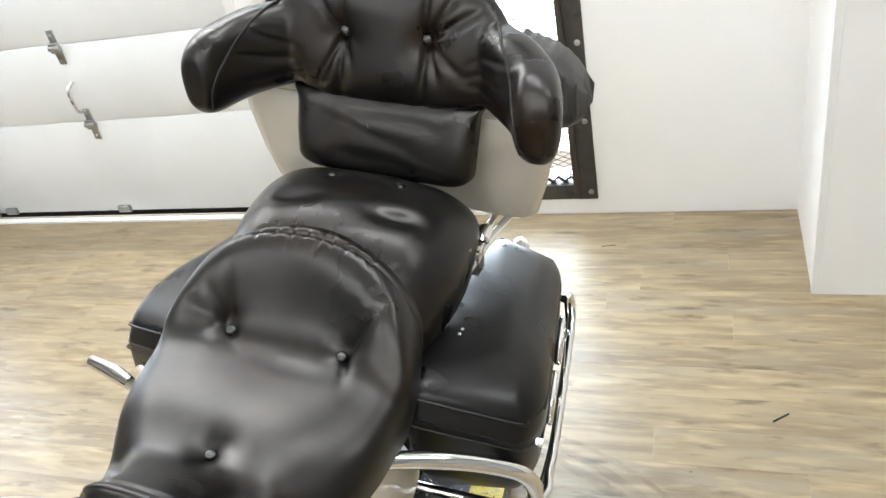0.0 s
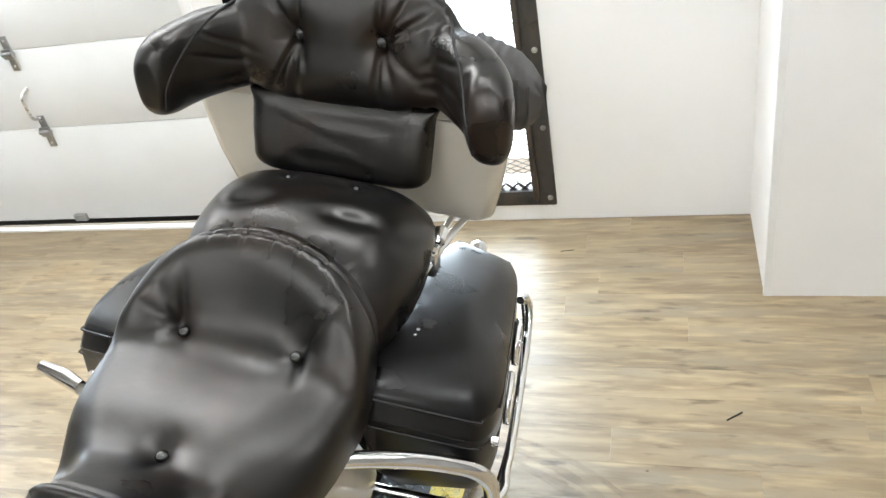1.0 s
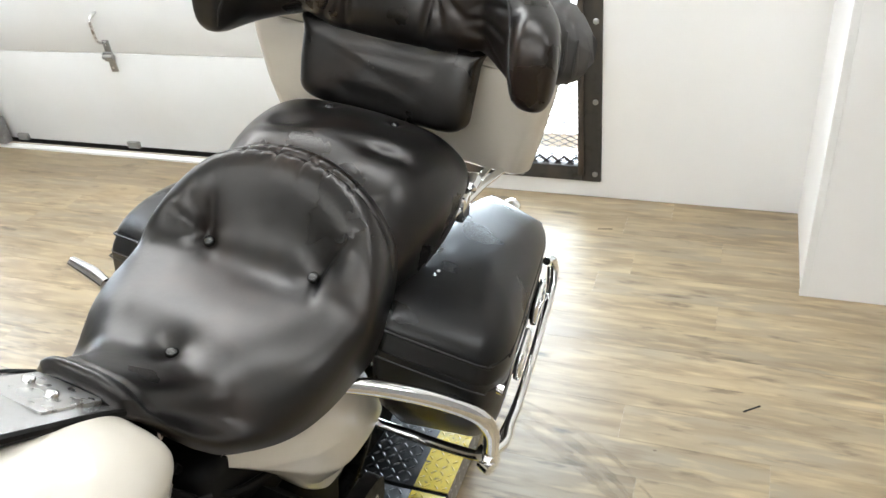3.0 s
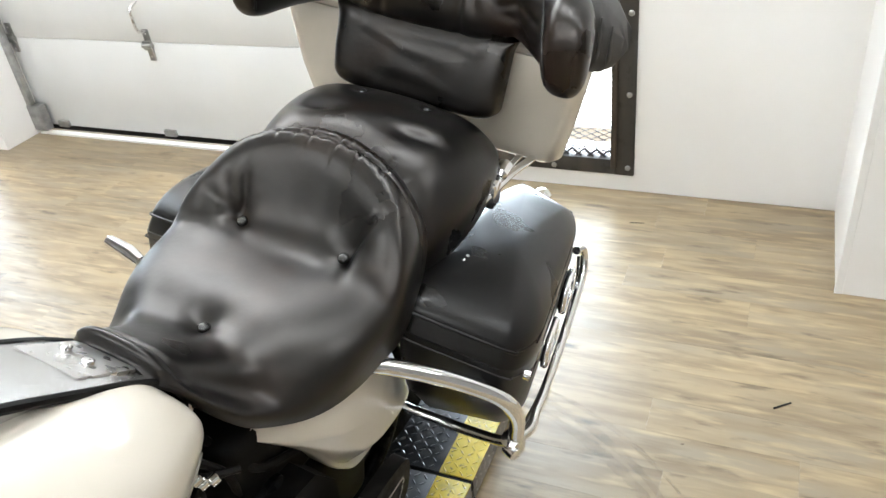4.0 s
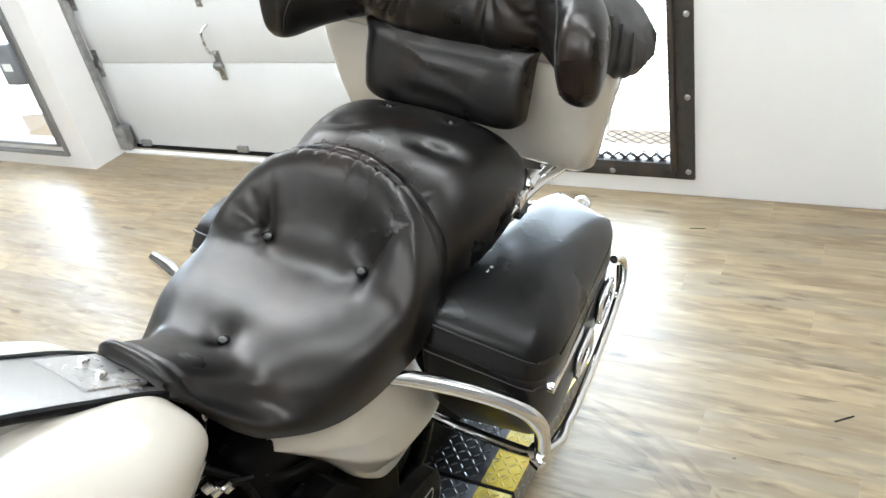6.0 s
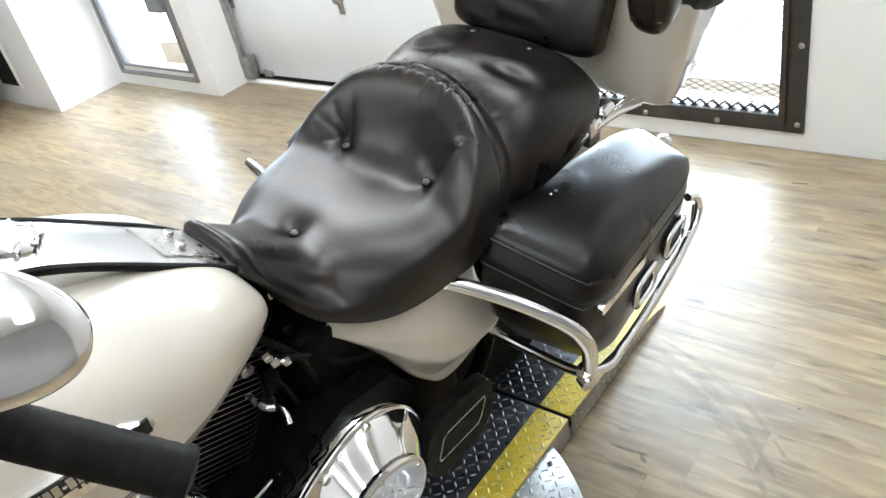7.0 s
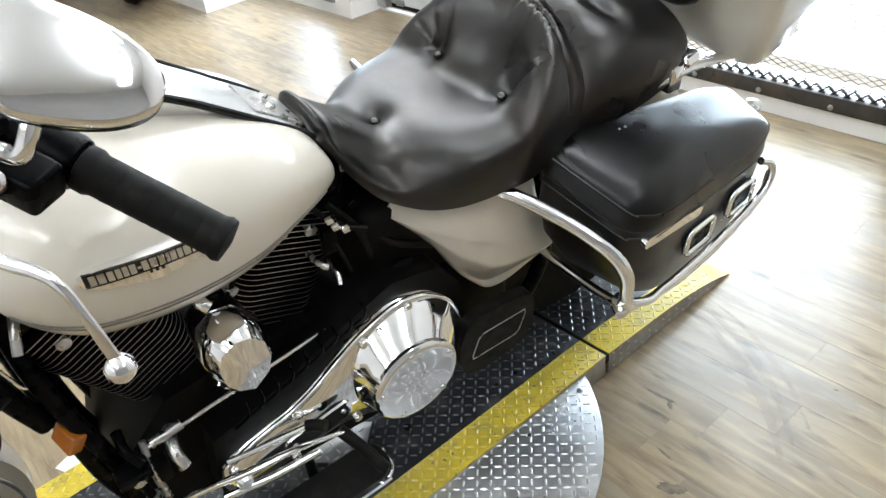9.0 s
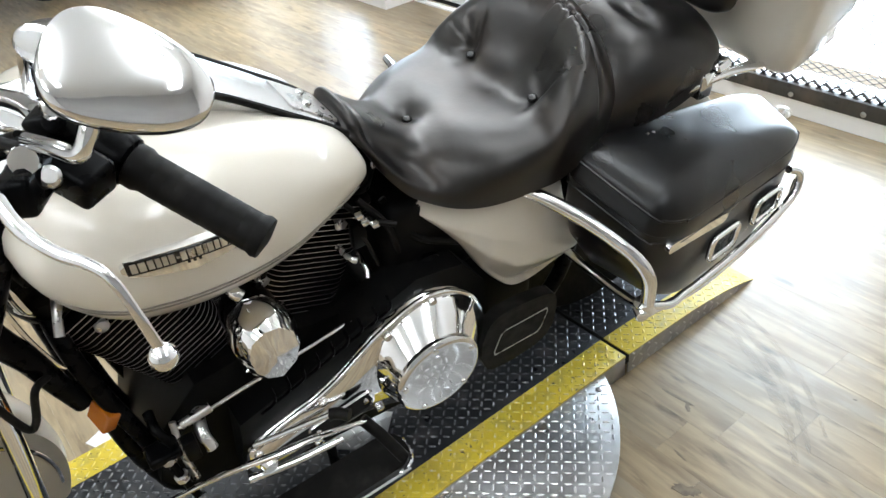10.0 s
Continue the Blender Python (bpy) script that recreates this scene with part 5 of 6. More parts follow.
def handlebar(s):
    """One half of the bars with its controls; the bars are turned to the bike's left."""
    mid = Vector((0, -0.91, 0))

    def d(x, y, z):
        return Vector((x, y, z)) if s > 0 else TURN @ Vector((-x, y, z))

    def p(x, y, z):
        return mid + d(x, y + 0.91, z)

    part("handlebar", tube([p(*q) for q in ((0, -0.911, 1.088), (0.075, -0.881, 1.121), (0.163, -0.862, 1.155), (0.24, -0.850, 1.184), (0.31, -0.842, 1.205), (0.365, -0.825, 1.207), (0.41, -0.792, 1.188), (0.50, -0.722, 1.136))], 0.0135, 16), CHROME, bike, "chrome handlebar")
    way = d(0.107, 0.083, -0.064).normalized()
    a = p(0.414, -0.788, 1.186)
    ln = 0.150
    grip = part("grip", lathe([(0.016, -0.004), (0.0235, 0.0), (0.0238, 0.010), (0.0212, 0.016), (0.0212, ln - 0.012), (0.0235, ln - 0.006), (0.022, ln), (0.006, ln + 0.003)], 26, axis_to(a, way)), RUBBER, bike, "black rubber hand grip")
    for k in range(9):
        h = 0.026 + 0.0125 * k
        part("grip_ring", lathe([(0.0209, h), (0.0214, h + 0.002), (0.0214, h + 0.009), (0.0209, h + 0.011)], 22, axis_to(a, way)), RUBBER, grip)
    sw = part("switch_housing", lathe([(0.020, -0.062), (0.026, -0.056), (0.028, -0.012), (0.026, -0.004), (0.018, 0.0)], 20, axis_to(a, way)), BLACK, bike, "black switch housing")
    blk = box(-0.022, -0.020, -0.028, 0.022, 0.020, 0.028, 0.007, 3)
    part("switch_block", blk, BLACK, sw).matrix_local = Matrix.Translation(p(0.422, -0.838, 1.202)) @ d(0.8, 0.5, -0.3).to_track_quat("Z", "Y").to_matrix().to_4x4()
    part("switch_block", box(-0.018, -0.016, -0.022, 0.018, 0.016, 0.022, 0.006, 3), BLACK, sw).matrix_local = Matrix.Translation(p(0.385, -0.838, 1.238)) @ d(0.5, 0.6, 0.2).to_track_quat("Z", "Y").to_matrix().to_4x4()
    part("switch_lens", lathe([(0.011, 0), (0.011, 0.006), (0.007, 0.009)], 16, axis_to(p(0.402, -0.838, 1.250), d(0.8, -0.3, 0.5))), BLACK, sw)
    part("switch_button", lathe([(0.0105, -0.01), (0.0105, 0.006), (0.007, 0.009)], 16, axis_to(p(0.436, -0.862, 1.218), d(0.75, -0.1, 0.6))), SATIN, sw, "round grey switch button")
    part("clamp_ring", lathe([(0.0075, -0.005), (0.013, -0.005), (0.0145, 0.0), (0.013, 0.005), (0.0075, 0.005)], 20, axis_to(p(0.430, -0.876, 1.238), d(0.8, -0.2, 0.55))), CHROME, sw)
    perch = part("lever_perch", tube([p(*q) for q in ((0.370, -0.846, 1.205), (0.402, -0.864, 1.212), (0.428, -0.880, 1.220), (0.448, -0.890, 1.222))], [0.020, 0.023, 0.020, 0.008], 14), BLACK, bike, "black lever perch")
    part("perch_block", box(-0.030, -0.017, -0.020, 0.030, 0.017, 0.020, 0.008, 3), BLACK, perch).matrix_local = Matrix.Translation(p(0.428, -0.884, 1.212)) @ d(0.85, -0.45, 0.15).to_track_quat("X", "Z").to_matrix().to_4x4()
    part("ferrule", tube([p(*q) for q in ((0.360, -0.908, 1.208), (0.385, -0.902, 1.212), (0.415, -0.894, 1.216))], [0.007, 0.0075, 0.006], 12), TRIM, perch, "pale cable ferrule")
    part("ferrule", tube([p(*q) for q in ((0.385, -0.900, 1.212), (0.400, -0.880, 1.222), (0.410, -0.862, 1.232))], [0.005, 0.0055, 0.004], 10), TRIM, perch)
    part("lever", tube([p(*q) for q in ((0.422, -0.908, 1.222), (0.455, -0.908, 1.222), (0.490, -0.902, 1.214), (0.520, -0.886, 1.202), (0.545, -0.866, 1.196), (0.562, -0.855, 1.186), (0.577, -0.848, 1.155), (0.590, -0.842, 1.112))], [0.007, 0.0088, 0.0082, 0.0068, 0.0058, 0.0055, 0.0052, 0.006], 14, flat=0.6), CHROME, bike, "chrome hand lever with ball end")
    part("lever_ball", lathe([(0.002, -0.0145), (0.009, -0.0115), (0.0135, -0.004), (0.0135, 0.004), (0.009, 0.0105), (0.002, 0.0135)], 18, axis_to(p(0.592, -0.842, 1.104), (0, 0, 1))), CHROME, bike)
    # mirror on a cranked chrome stem, its chrome shell to the front
    part("mirror_stem", tube([p(*q) for q in ((0.412, -0.866, 1.246), (0.445, -0.857, 1.257), (0.475, -0.848, 1.266), (0.498, -0.840, 1.271), (0.508, -0.834, 1.278), (0.509, -0.826, 1.290), (0.503, -0.814, 1.308))], 0.008, 12, 5), CHROME, bike, "bent chrome mirror stem")
    n = d(0.78, 0.04, 0.62).normalized()
    u = d(0.56, 0.78, -0.26)
    u = (u - n * u.dot(n)).normalized()
    v = n.cross(u) * -s
    c = p(0.498, -0.779, 1.322)

    def oval(r, h):
        pts = []
        for k in range(56):
            ang = 2 * math.pi * k / 56
            x = math.copysign(abs(math.cos(ang)) ** 0.78, math.cos(ang)) * 0.068
            y = math.copysign(abs(math.sin(ang)) ** 0.82, math.sin(ang)) * (0.045 - 0.010 * x / 0.068)
            pts.append(c + r * (u * x + v * y) + n * h)
        return pts

    mir = part("mirror", loft([oval(0.985, -0.006), oval(1.0, -0.002)] + [oval(math.cos(q), 0.004 + 0.016 * math.sin(q) ** 0.6) for q in (0.08, 0.2, 0.35, 0.5, 0.65, 0.8, 0.95, 1.1, 1.25, 1.4, 1.53)]), CHROME, bike, "oval chrome-backed mirror, black-rimmed")
    part("mirror_glass", loft([oval(0.955, -0.0085), oval(0.955, -0.0062)]), GLASS_MIRROR, mir)
    part("mirror_rim", loft([oval(0.998, 0.002), oval(1.008, 0.0), oval(1.009, -0.006), oval(0.99, -0.009), oval(0.955, -0.010), oval(0.95, -0.008)], cap=False), BLACK, mir)
    part("mirror_arm", tube([p(*q) for q in ((0.497, -0.815, 1.298), (0.470, -0.812, 1.300), (0.440, -0.808, 1.311), (0.412, -0.806, 1.330))], [0.008, 0.010, 0.009, 0.006], 12), BLACK, mir, "black mirror arm")
    part("mirror_boss", lathe([(0.009, -0.010), (0.012, -0.002), (0.010, 0.008), (0.003, 0.011)], 18, axis_to(p(0.470, -0.838, 1.302), n)), CHROME, mir)


handlebar(1)
handlebar(-1)
# control cables and hoses ahead of the tank
for pts, r in ((((0.370, -0.906, 1.209), (0.335, -0.915, 1.215), (0.30, -0.945, 1.235), (0.26, -1.0, 1.25), (0.18, -1.06, 1.2), (0.1, -1.06, 1.0), (0.08, -0.99, 0.8)), 0.0062),
               (((0.33, -0.86, 1.18), (0.25, -0.90, 1.165), (0.18, -0.94, 1.13), (0.13, -0.975, 1.05), (0.10, -0.99, 0.9)), 0.0062),
               (((0.30, -0.86, 1.175), (0.20, -0.885, 1.125), (0.14, -0.93, 1.08), (0.12, -0.955, 0.98), (0.10, -0.96, 0.86)), 0.007),
               (((0.24, -0.87, 1.155), (0.15, -0.90, 1.10), (0.09, -0.95, 1.03), (0.09, -1.0, 0.92)), 0.0055),
               (((0.15, -1.09, 0.87), (0.16, -1.087, 0.825), (0.16, -1.059, 0.71), (0.16, -1.037, 0.622), (0.16, -1.020, 0.628), (0.16, -1.001, 0.688), (0.14, -0.982, 0.686), (0.11, -0.965, 0.66)), 0.0065),
               (((0.14, -1.12, 0.80), (0.16, -1.13, 0.716), (0.165, -1.132, 0.613), (0.16, -1.155, 0.53), (0.12, -1.19, 0.45)), 0.0075)):
    part("cable", tube(pts, r, 10), RUBBER, bike, "black control cable")


# -- fork and front end --
def front_end():
    def fork(name, *args):
        ob = part(name, *args)
        ob.matrix_local = STEER
        return ob

    for s in (1, -1):
        fork("fork_cover", tube([(s * 0.112, -0.965, 1.03), (s * 0.112, -1.085, 0.81)], 0.034, 20), BLACK, bike, "black fork cover")
        fork("fork_tube", tube([(s * 0.112, -1.080, 0.82), (s * 0.112, -1.19, 0.63)], 0.022, 18), CHROME, bike, "chrome fork tube")
        leg = fork("fork_leg", tube([(s * 0.112, -1.17, 0.66), (s * 0.112, -1.28, 0.48), (s * 0.112, -1.38, 0.33)], [0.031, 0.029, 0.027], 18), CHROME, bike, "polished fork slider")
        for z in (0.60, 0.50):
            bolt(leg, (s * 0.14, -1.17 - (0.66 - z) * 0.6, z), (s, 0.2, 0), 0.008, 0.006)
    fork("triple_clamp", box(-0.155, -1.0, 0.885, 0.155, -0.93, 0.925, 0.012, 3), BLACK, bike)
    fork("triple_clamp", box(-0.15, -0.975, 1.005, 0.15, -0.885, 1.035, 0.012, 3), BLACK, bike)
    fork("headlamp", lathe([(0.03, -0.13), (0.085, -0.09), (0.098, -0.02), (0.104, 0.0), (0.09, 0.012), (0.02, 0.03)], 40, axis_to((0, -1.12, 0.93), (0, -1, 0.02))), CHROME, bike, "round chrome headlamp")
    fork("nacelle", box(-0.125, -1.075, 0.87, 0.125, -0.975, 1.045, 0.04, 4), BLACK, bike)
    fork("riser", lathe([(0.020, 0), (0.022, 0.01), (0.019, 0.04), (0.022, 0.055)], 18, axis_to((0.05, -0.945, 1.03), (0, 0.3, 1))), CHROME, bike)
    fork("nacelle_bezel", tube([(0.115, -0.95, 1.03), (0.125, -0.985, 0.99), (0.122, -1.01, 0.93), (0.11, -1.02, 0.88)], [0.006, 0.012, 0.012, 0.006], 12), CHROME, bike)
    # amber turn signals on a stout black bar that comes down from the fork
    for s in (1, -1):
        sig = part("turn_signal", box(-0.026, -0.020, -0.014, 0.026, 0.020, 0.014, 0.005, 3), AMBER, bike, "amber turn signal")
        sig.matrix_local = pose(s * 0.124, -0.934, 0.532, 62, s * 12, s * 14)
        part("signal_stalk", tube([(s * 0.118, -1.040, 0.870), (s * 0.12, -1.013, 0.780), (s * 0.12, -0.990, 0.715), (s * 0.118, -0.973, 0.645), (s * 0.116, -0.954, 0.575)], [0.023, 0.023, 0.021, 0.019, 0.017], 14), BLACK, bike, "stout black signal stalk")
        part("engine_guard", tube([(s * 0.06, -1.035, 0.93), (s * 0.115, -1.047, 0.855), (s * 0.13, -1.062, 0.63), (s * 0.135, -1.083, 0.44), (s * 0.13, -1.098, 0.35), (s * 0.125, -1.11, 0.27)], 0.0165, 16), CHROME, bike, "chrome engine guard tube")
        part("engine_guard", tube([(s * 0.05, -0.945, 0.80), (s * 0.11, -0.935, 0.66), (s * 0.13, -0.905, 0.50), (s * 0.13, -0.880, 0.38), (s * 0.09, -0.85, 0.26)], 0.0155, 14), BLACK, bike, "black engine guard tube")
        part("down_tube", tube([(s * 0.045, -0.96, 0.94), (s * 0.075, -0.94, 0.60), (s * 0.085, -0.90, 0.28), (s * 0.10, -0.80, 0.19), (s * 0.12, -0.3, 0.18), (s * 0.13, 0.05, 0.22), (s * 0.14, 0.12, 0.45), (s * 0.13, 0.05, 0.66)], 0.019, 14), BLACK, bike, "black frame tube")
        part("neck_cover", tube([(s * 0.115, -0.974, 0.885), (s * 0.12, -0.968, 0.85), (s * 0.12, -0.962, 0.81), (s * 0.115, -0.954, 0.79)], [0.003, 0.011, 0.012, 0.003], 12, flat=0.4), CHROME, bike, "curved chrome neck cover")
        part("neck_trim", tube([(s * 0.12, -0.985, 0.83), (s * 0.125, -0.975, 0.76), (s * 0.125, -0.958, 0.69), (s * 0.125, -0.950, 0.675)], 0.004, 8), CHROME, bike)
    part("neck_body", box(-0.06, -0.985, 0.78, 0.085, -0.92, 0.98, 0.02, 3), BLACK, bike)
    part("horn_bracket", tube([(0.03, -0.90, 0.80), (0.12, -0.92, 0.80), (0.15, -0.935, 0.765)], 0.008, 10), SATIN, bike)
    bolt(bike, (0.09, -0.965, 0.885), (1, 0, 0.3), 0.008, 0.006, SATIN)


front_end()


# -- engine --
def cylinder(name, base, top, label):
    base, top = Vector(base), Vector(top)
    up = (top - base).normalized()
    fore = Vector((1, 0, 0)).cross(up).normalized()
    n, h = 24, (top - base).length
    cyl = part(name, loft([[base + up * hh + Vector((1, 0, 0)) * a + fore * b for a, b in rrect(0.062, 0.062, 0.05, 6)] for hh in (0, h)]), ENGINE, bike, label)
    for k in range(n):
        f = k / (n - 1)
        c = base + up * (0.012 + (h - 0.03) * f)
        hx, hy = 0.088 + 0.012 * f, 0.086 + 0.016 * f
        bm = loft([[c + up * d + Vector((1, 0, 0)) * a + fore * b for a, b in rrect(hx - ins, hy - ins, 0.040, 6)] for d, ins in ((-0.0020, 0.004), (-0.0011, 0.0), (0.0006, 0.0), (0.0013, 0.004))])
        ob = part("fin", bm, [ENGINE, FINEDGE], cyl)
        nside = len(rrect(hx, hy, 0.04, 6))
        for i, p in enumerate(ob.data.polygons):
            if nside <= i < 2 * nside:
                p.material_index = 1
    head = loft([[top + up * hh + Vector((1, 0, 0)) * a * sc + fore * b * sc for a, b in rrect(0.092, 0.100, 0.045, 6)] for hh, sc in ((0.0, 0.96), (0.006, 1.0), (0.052, 1.0), (0.072, 0.93), (0.085, 0.75))])
    part("rocker_cover", head, BLACK, cyl)
    for a, b in ((0.078, 0.075), (0.078, -0.075), (0.085, 0.0)):
        p = top + up * 0.054 + Vector((1, 0, 0)) * a + fore * b
        part("head_bolt", lathe([(0.009, 0), (0.009, 0.01), (0.006, 0.014)], 10, axis_to(p, up)), SATIN, cyl)
    for b in (-0.03, 0.03):
        p = base + up * (h * 0.82) + Vector((0.098, 0, 0)) + fore * b
        part("head_screw", lathe([(0.012, -0.01), (0.012, 0.004), (0.006, 0.008)], 12, axis_to(p, (1, 0, 0))), SATIN, cyl)
    return cyl


cylinder("front_cylinder", (0, -0.735, 0.49), (0, -0.875, 0.765), "black finned cylinder with machined fin edges")
cylinder("rear_cylinder", (0, -0.560, 0.47), (0, -0.445, 0.760), "black finned cylinder with machined fin edges")

part("crankcase", prism([(-0.90, 0.28), (-0.86, 0.42), (-0.78, 0.50), (-0.60, 0.52), (-0.46, 0.50), (-0.36, 0.42), (-0.30, 0.22), (-0.85, 0.20)], lambda a, b, h: (h, a, b), -0.15, 0.125, 0.02), ENGINE, bike, "black engine cases")
part("gearbox", box(-0.14, -0.38, 0.20, 0.14, 0.02, 0.46, 0.03, 3), ENGINE, bike, "black gearbox")
part("oil_tank", box(-0.15, -0.36, 0.46, 0.13, 0.10, 0.70, 0.035, 3), ENGINE, bike)
part("starter", lathe([(0.034, -0.1), (0.040, -0.09), (0.040, 0.08), (0.030, 0.09)], 20, axis_to((0.06, -0.28, 0.52), (1, 0, 0))), BLACK, bike)
part("backbone", tube([(0, -0.96, 0.98), (0, -0.75, 0.90), (0, -0.45, 0.80), (0, -0.2, 0.70)], 0.03, 14), BLACK, bike, "black frame backbone")
part("inner_primary", prism([(-0.735, 0.40), (-0.60, 0.445), (-0.46, 0.51), (-0.33, 0.56), (-0.22, 0.54), (-0.165, 0.46), (-0.15, 0.36), (-0.19, 0.24), (-0.30, 0.19), (-0.62, 0.21), (-0.75, 0.24)], lambda a, b, h: (h, a, b), 0.10, 0.182, 0.012), ENGINE, bike, "black inner primary case")
for k in range(9):
    y = -0.69 + 0.033 * k
    z = 0.410 + 0.10 * (k / 8)
    part("case_rib", tube([(0.184, y, z - 0.005), (0.190, y + 0.028, z + 0.018), (0.165, y + 0.034, z + 0.026)], 0.003, 6), BLACK, bike)


def horn():
    c = Vector((0, -0.657, 0.640))
    out = [(-0.052, 0.012), (-0.040, 0.040), (-0.012, 0.054), (0.020, 0.050), (0.046, 0.028), (0.052, -0.010), (0.040, -0.040), (0.005, -0.062), (-0.025, -0.050), (-0.046, -0.026)]
    line = [Vector((0, a, b)) for a, b in out]
    rings = []
    for x, r, dz in ((0.185, 0.93, 0), (0.20, 1.0, 0), (0.236, 0.99, 0), (0.262, 0.74, 0.004), (0.266, 0.1, 0.006)):
        rings.append([(x, c.y + p.y * r * 1.12, c.z + p.z * r * 1.42 + dz) for p in line])
    bm = loft(rings)
    bmesh.ops.bevel(bm, geom=[e for e in bm.edges if e.calc_face_angle(0) > 0.5], offset=0.003, segments=2, affect="EDGES")
    t = part("horn_cover", bm, CHROME, bike, "faceted chrome horn cover")
    part("horn_body", lathe([(0.045, 0.0), (0.05, 0.02), (0.05, 0.06)], 24, axis_to((0.13, -0.657, 0.65), (1, 0, 0))), BLACK, t)
    part("horn_slot", prism(rrect(0.018, 0.014, 0.005, 3), lambda a, b, h: (0.2 + h, c.y - 0.040 + a * 0.5, c.z + 0.010 + b), 0.02, 0.032), DARK, t)
    part("horn_bracket", tube([(0.15, -0.68, 0.75), (0.19, -0.68, 0.745), (0.20, -0.672, 0.735)], 0.012, 10), CHROME, t)


horn()
# small plumbing between the cylinders
for pts, r, m in ((((0.10, -0.640, 0.735), (0.145, -0.648, 0.735), (0.165, -0.650, 0.725)), 0.011, CHROME), (((0.10, -0.625, 0.70), (0.14, -0.622, 0.705), (0.16, -0.615, 0.70)), 0.009, SATIN),
                  (((0.09, -0.60, 0.73), (0.14, -0.605, 0.725), (0.155, -0.62, 0.705), (0.15, -0.64, 0.68)), 0.005, RUBBER), (((0.11, -0.455, 0.66), (0.145, -0.452, 0.655), (0.155, -0.44, 0.65)), 0.006, SATIN),
                  (((0.12, -0.42, 0.63), (0.155, -0.425, 0.622), (0.17, -0.43, 0.61)), 0.006, CHROME), (((0.13, -0.43, 0.70), (0.14, -0.41, 0.67), (0.14, -0.39, 0.60)), 0.004, RUBBER),
                  (((0.12, -0.79, 0.43), (0.17, -0.80, 0.42), (0.19, -0.795, 0.39)), 0.012, SATIN), (((0.14, -0.84, 0.45), (0.17, -0.845, 0.40), (0.19, -0.84, 0.33)), 0.007, SATIN), (((0.12, -0.87, 0.48), (0.16, -0.87, 0.47), (0.175, -0.855, 0.44)), 0.010, BLACK)):
    part("pipe_fitting", tube(pts, r, 12), m, bike)
link = part("brake_link", tube([(0.185, -0.872, 0.415), (0.200, -0.862, 0.36), (0.212, -0.850, 0.30)], 0.0085, 12), BLACK, bike, "black link rod with steel ends")
for q in ((0.185, -0.872, 0.415), (0.198, -0.863, 0.366), (0.212, -0.850, 0.30)):
    part("link_nut", lathe([(0.010, -0.008), (0.014, -0.006), (0.014, 0.006), (0.010, 0.008)], 8, axis_to(q, (0.2, 0.16, -1))), SATIN, link)
part("link_bracket", box(0.150, -0.905, 0.415, 0.196, -0.845, 0.437, 0.006, 3), BLACK, bike, "black link bracket")
part("link_bracket", box(0.160, -0.842, 0.37, 0.185, -0.815, 0.43, 0.005, 2), BLACK, bike)
part("shift_rod", tube([(0.16, -0.835, 0.452), (0.155, -0.66, 0.472), (0.15, -0.40, 0.505)], 0.0055, 10), CHROME, bike, "chrome shift rod")
for y, z in ((-0.80, 0.456), (-0.44, 0.50)):
    part("rod_end", tube([(0.157, y - 0.03, z - 0.004), (0.155, y + 0.03, z + 0.003)], 0.0095, 10), SATIN, bike)


def smooth_outline(pts, steps=4):
    return [(p.y, p.z) for p in smooth_path([(0, a, b) for a, b in pts] + [(0, *pts[0])], steps)[:-1]]


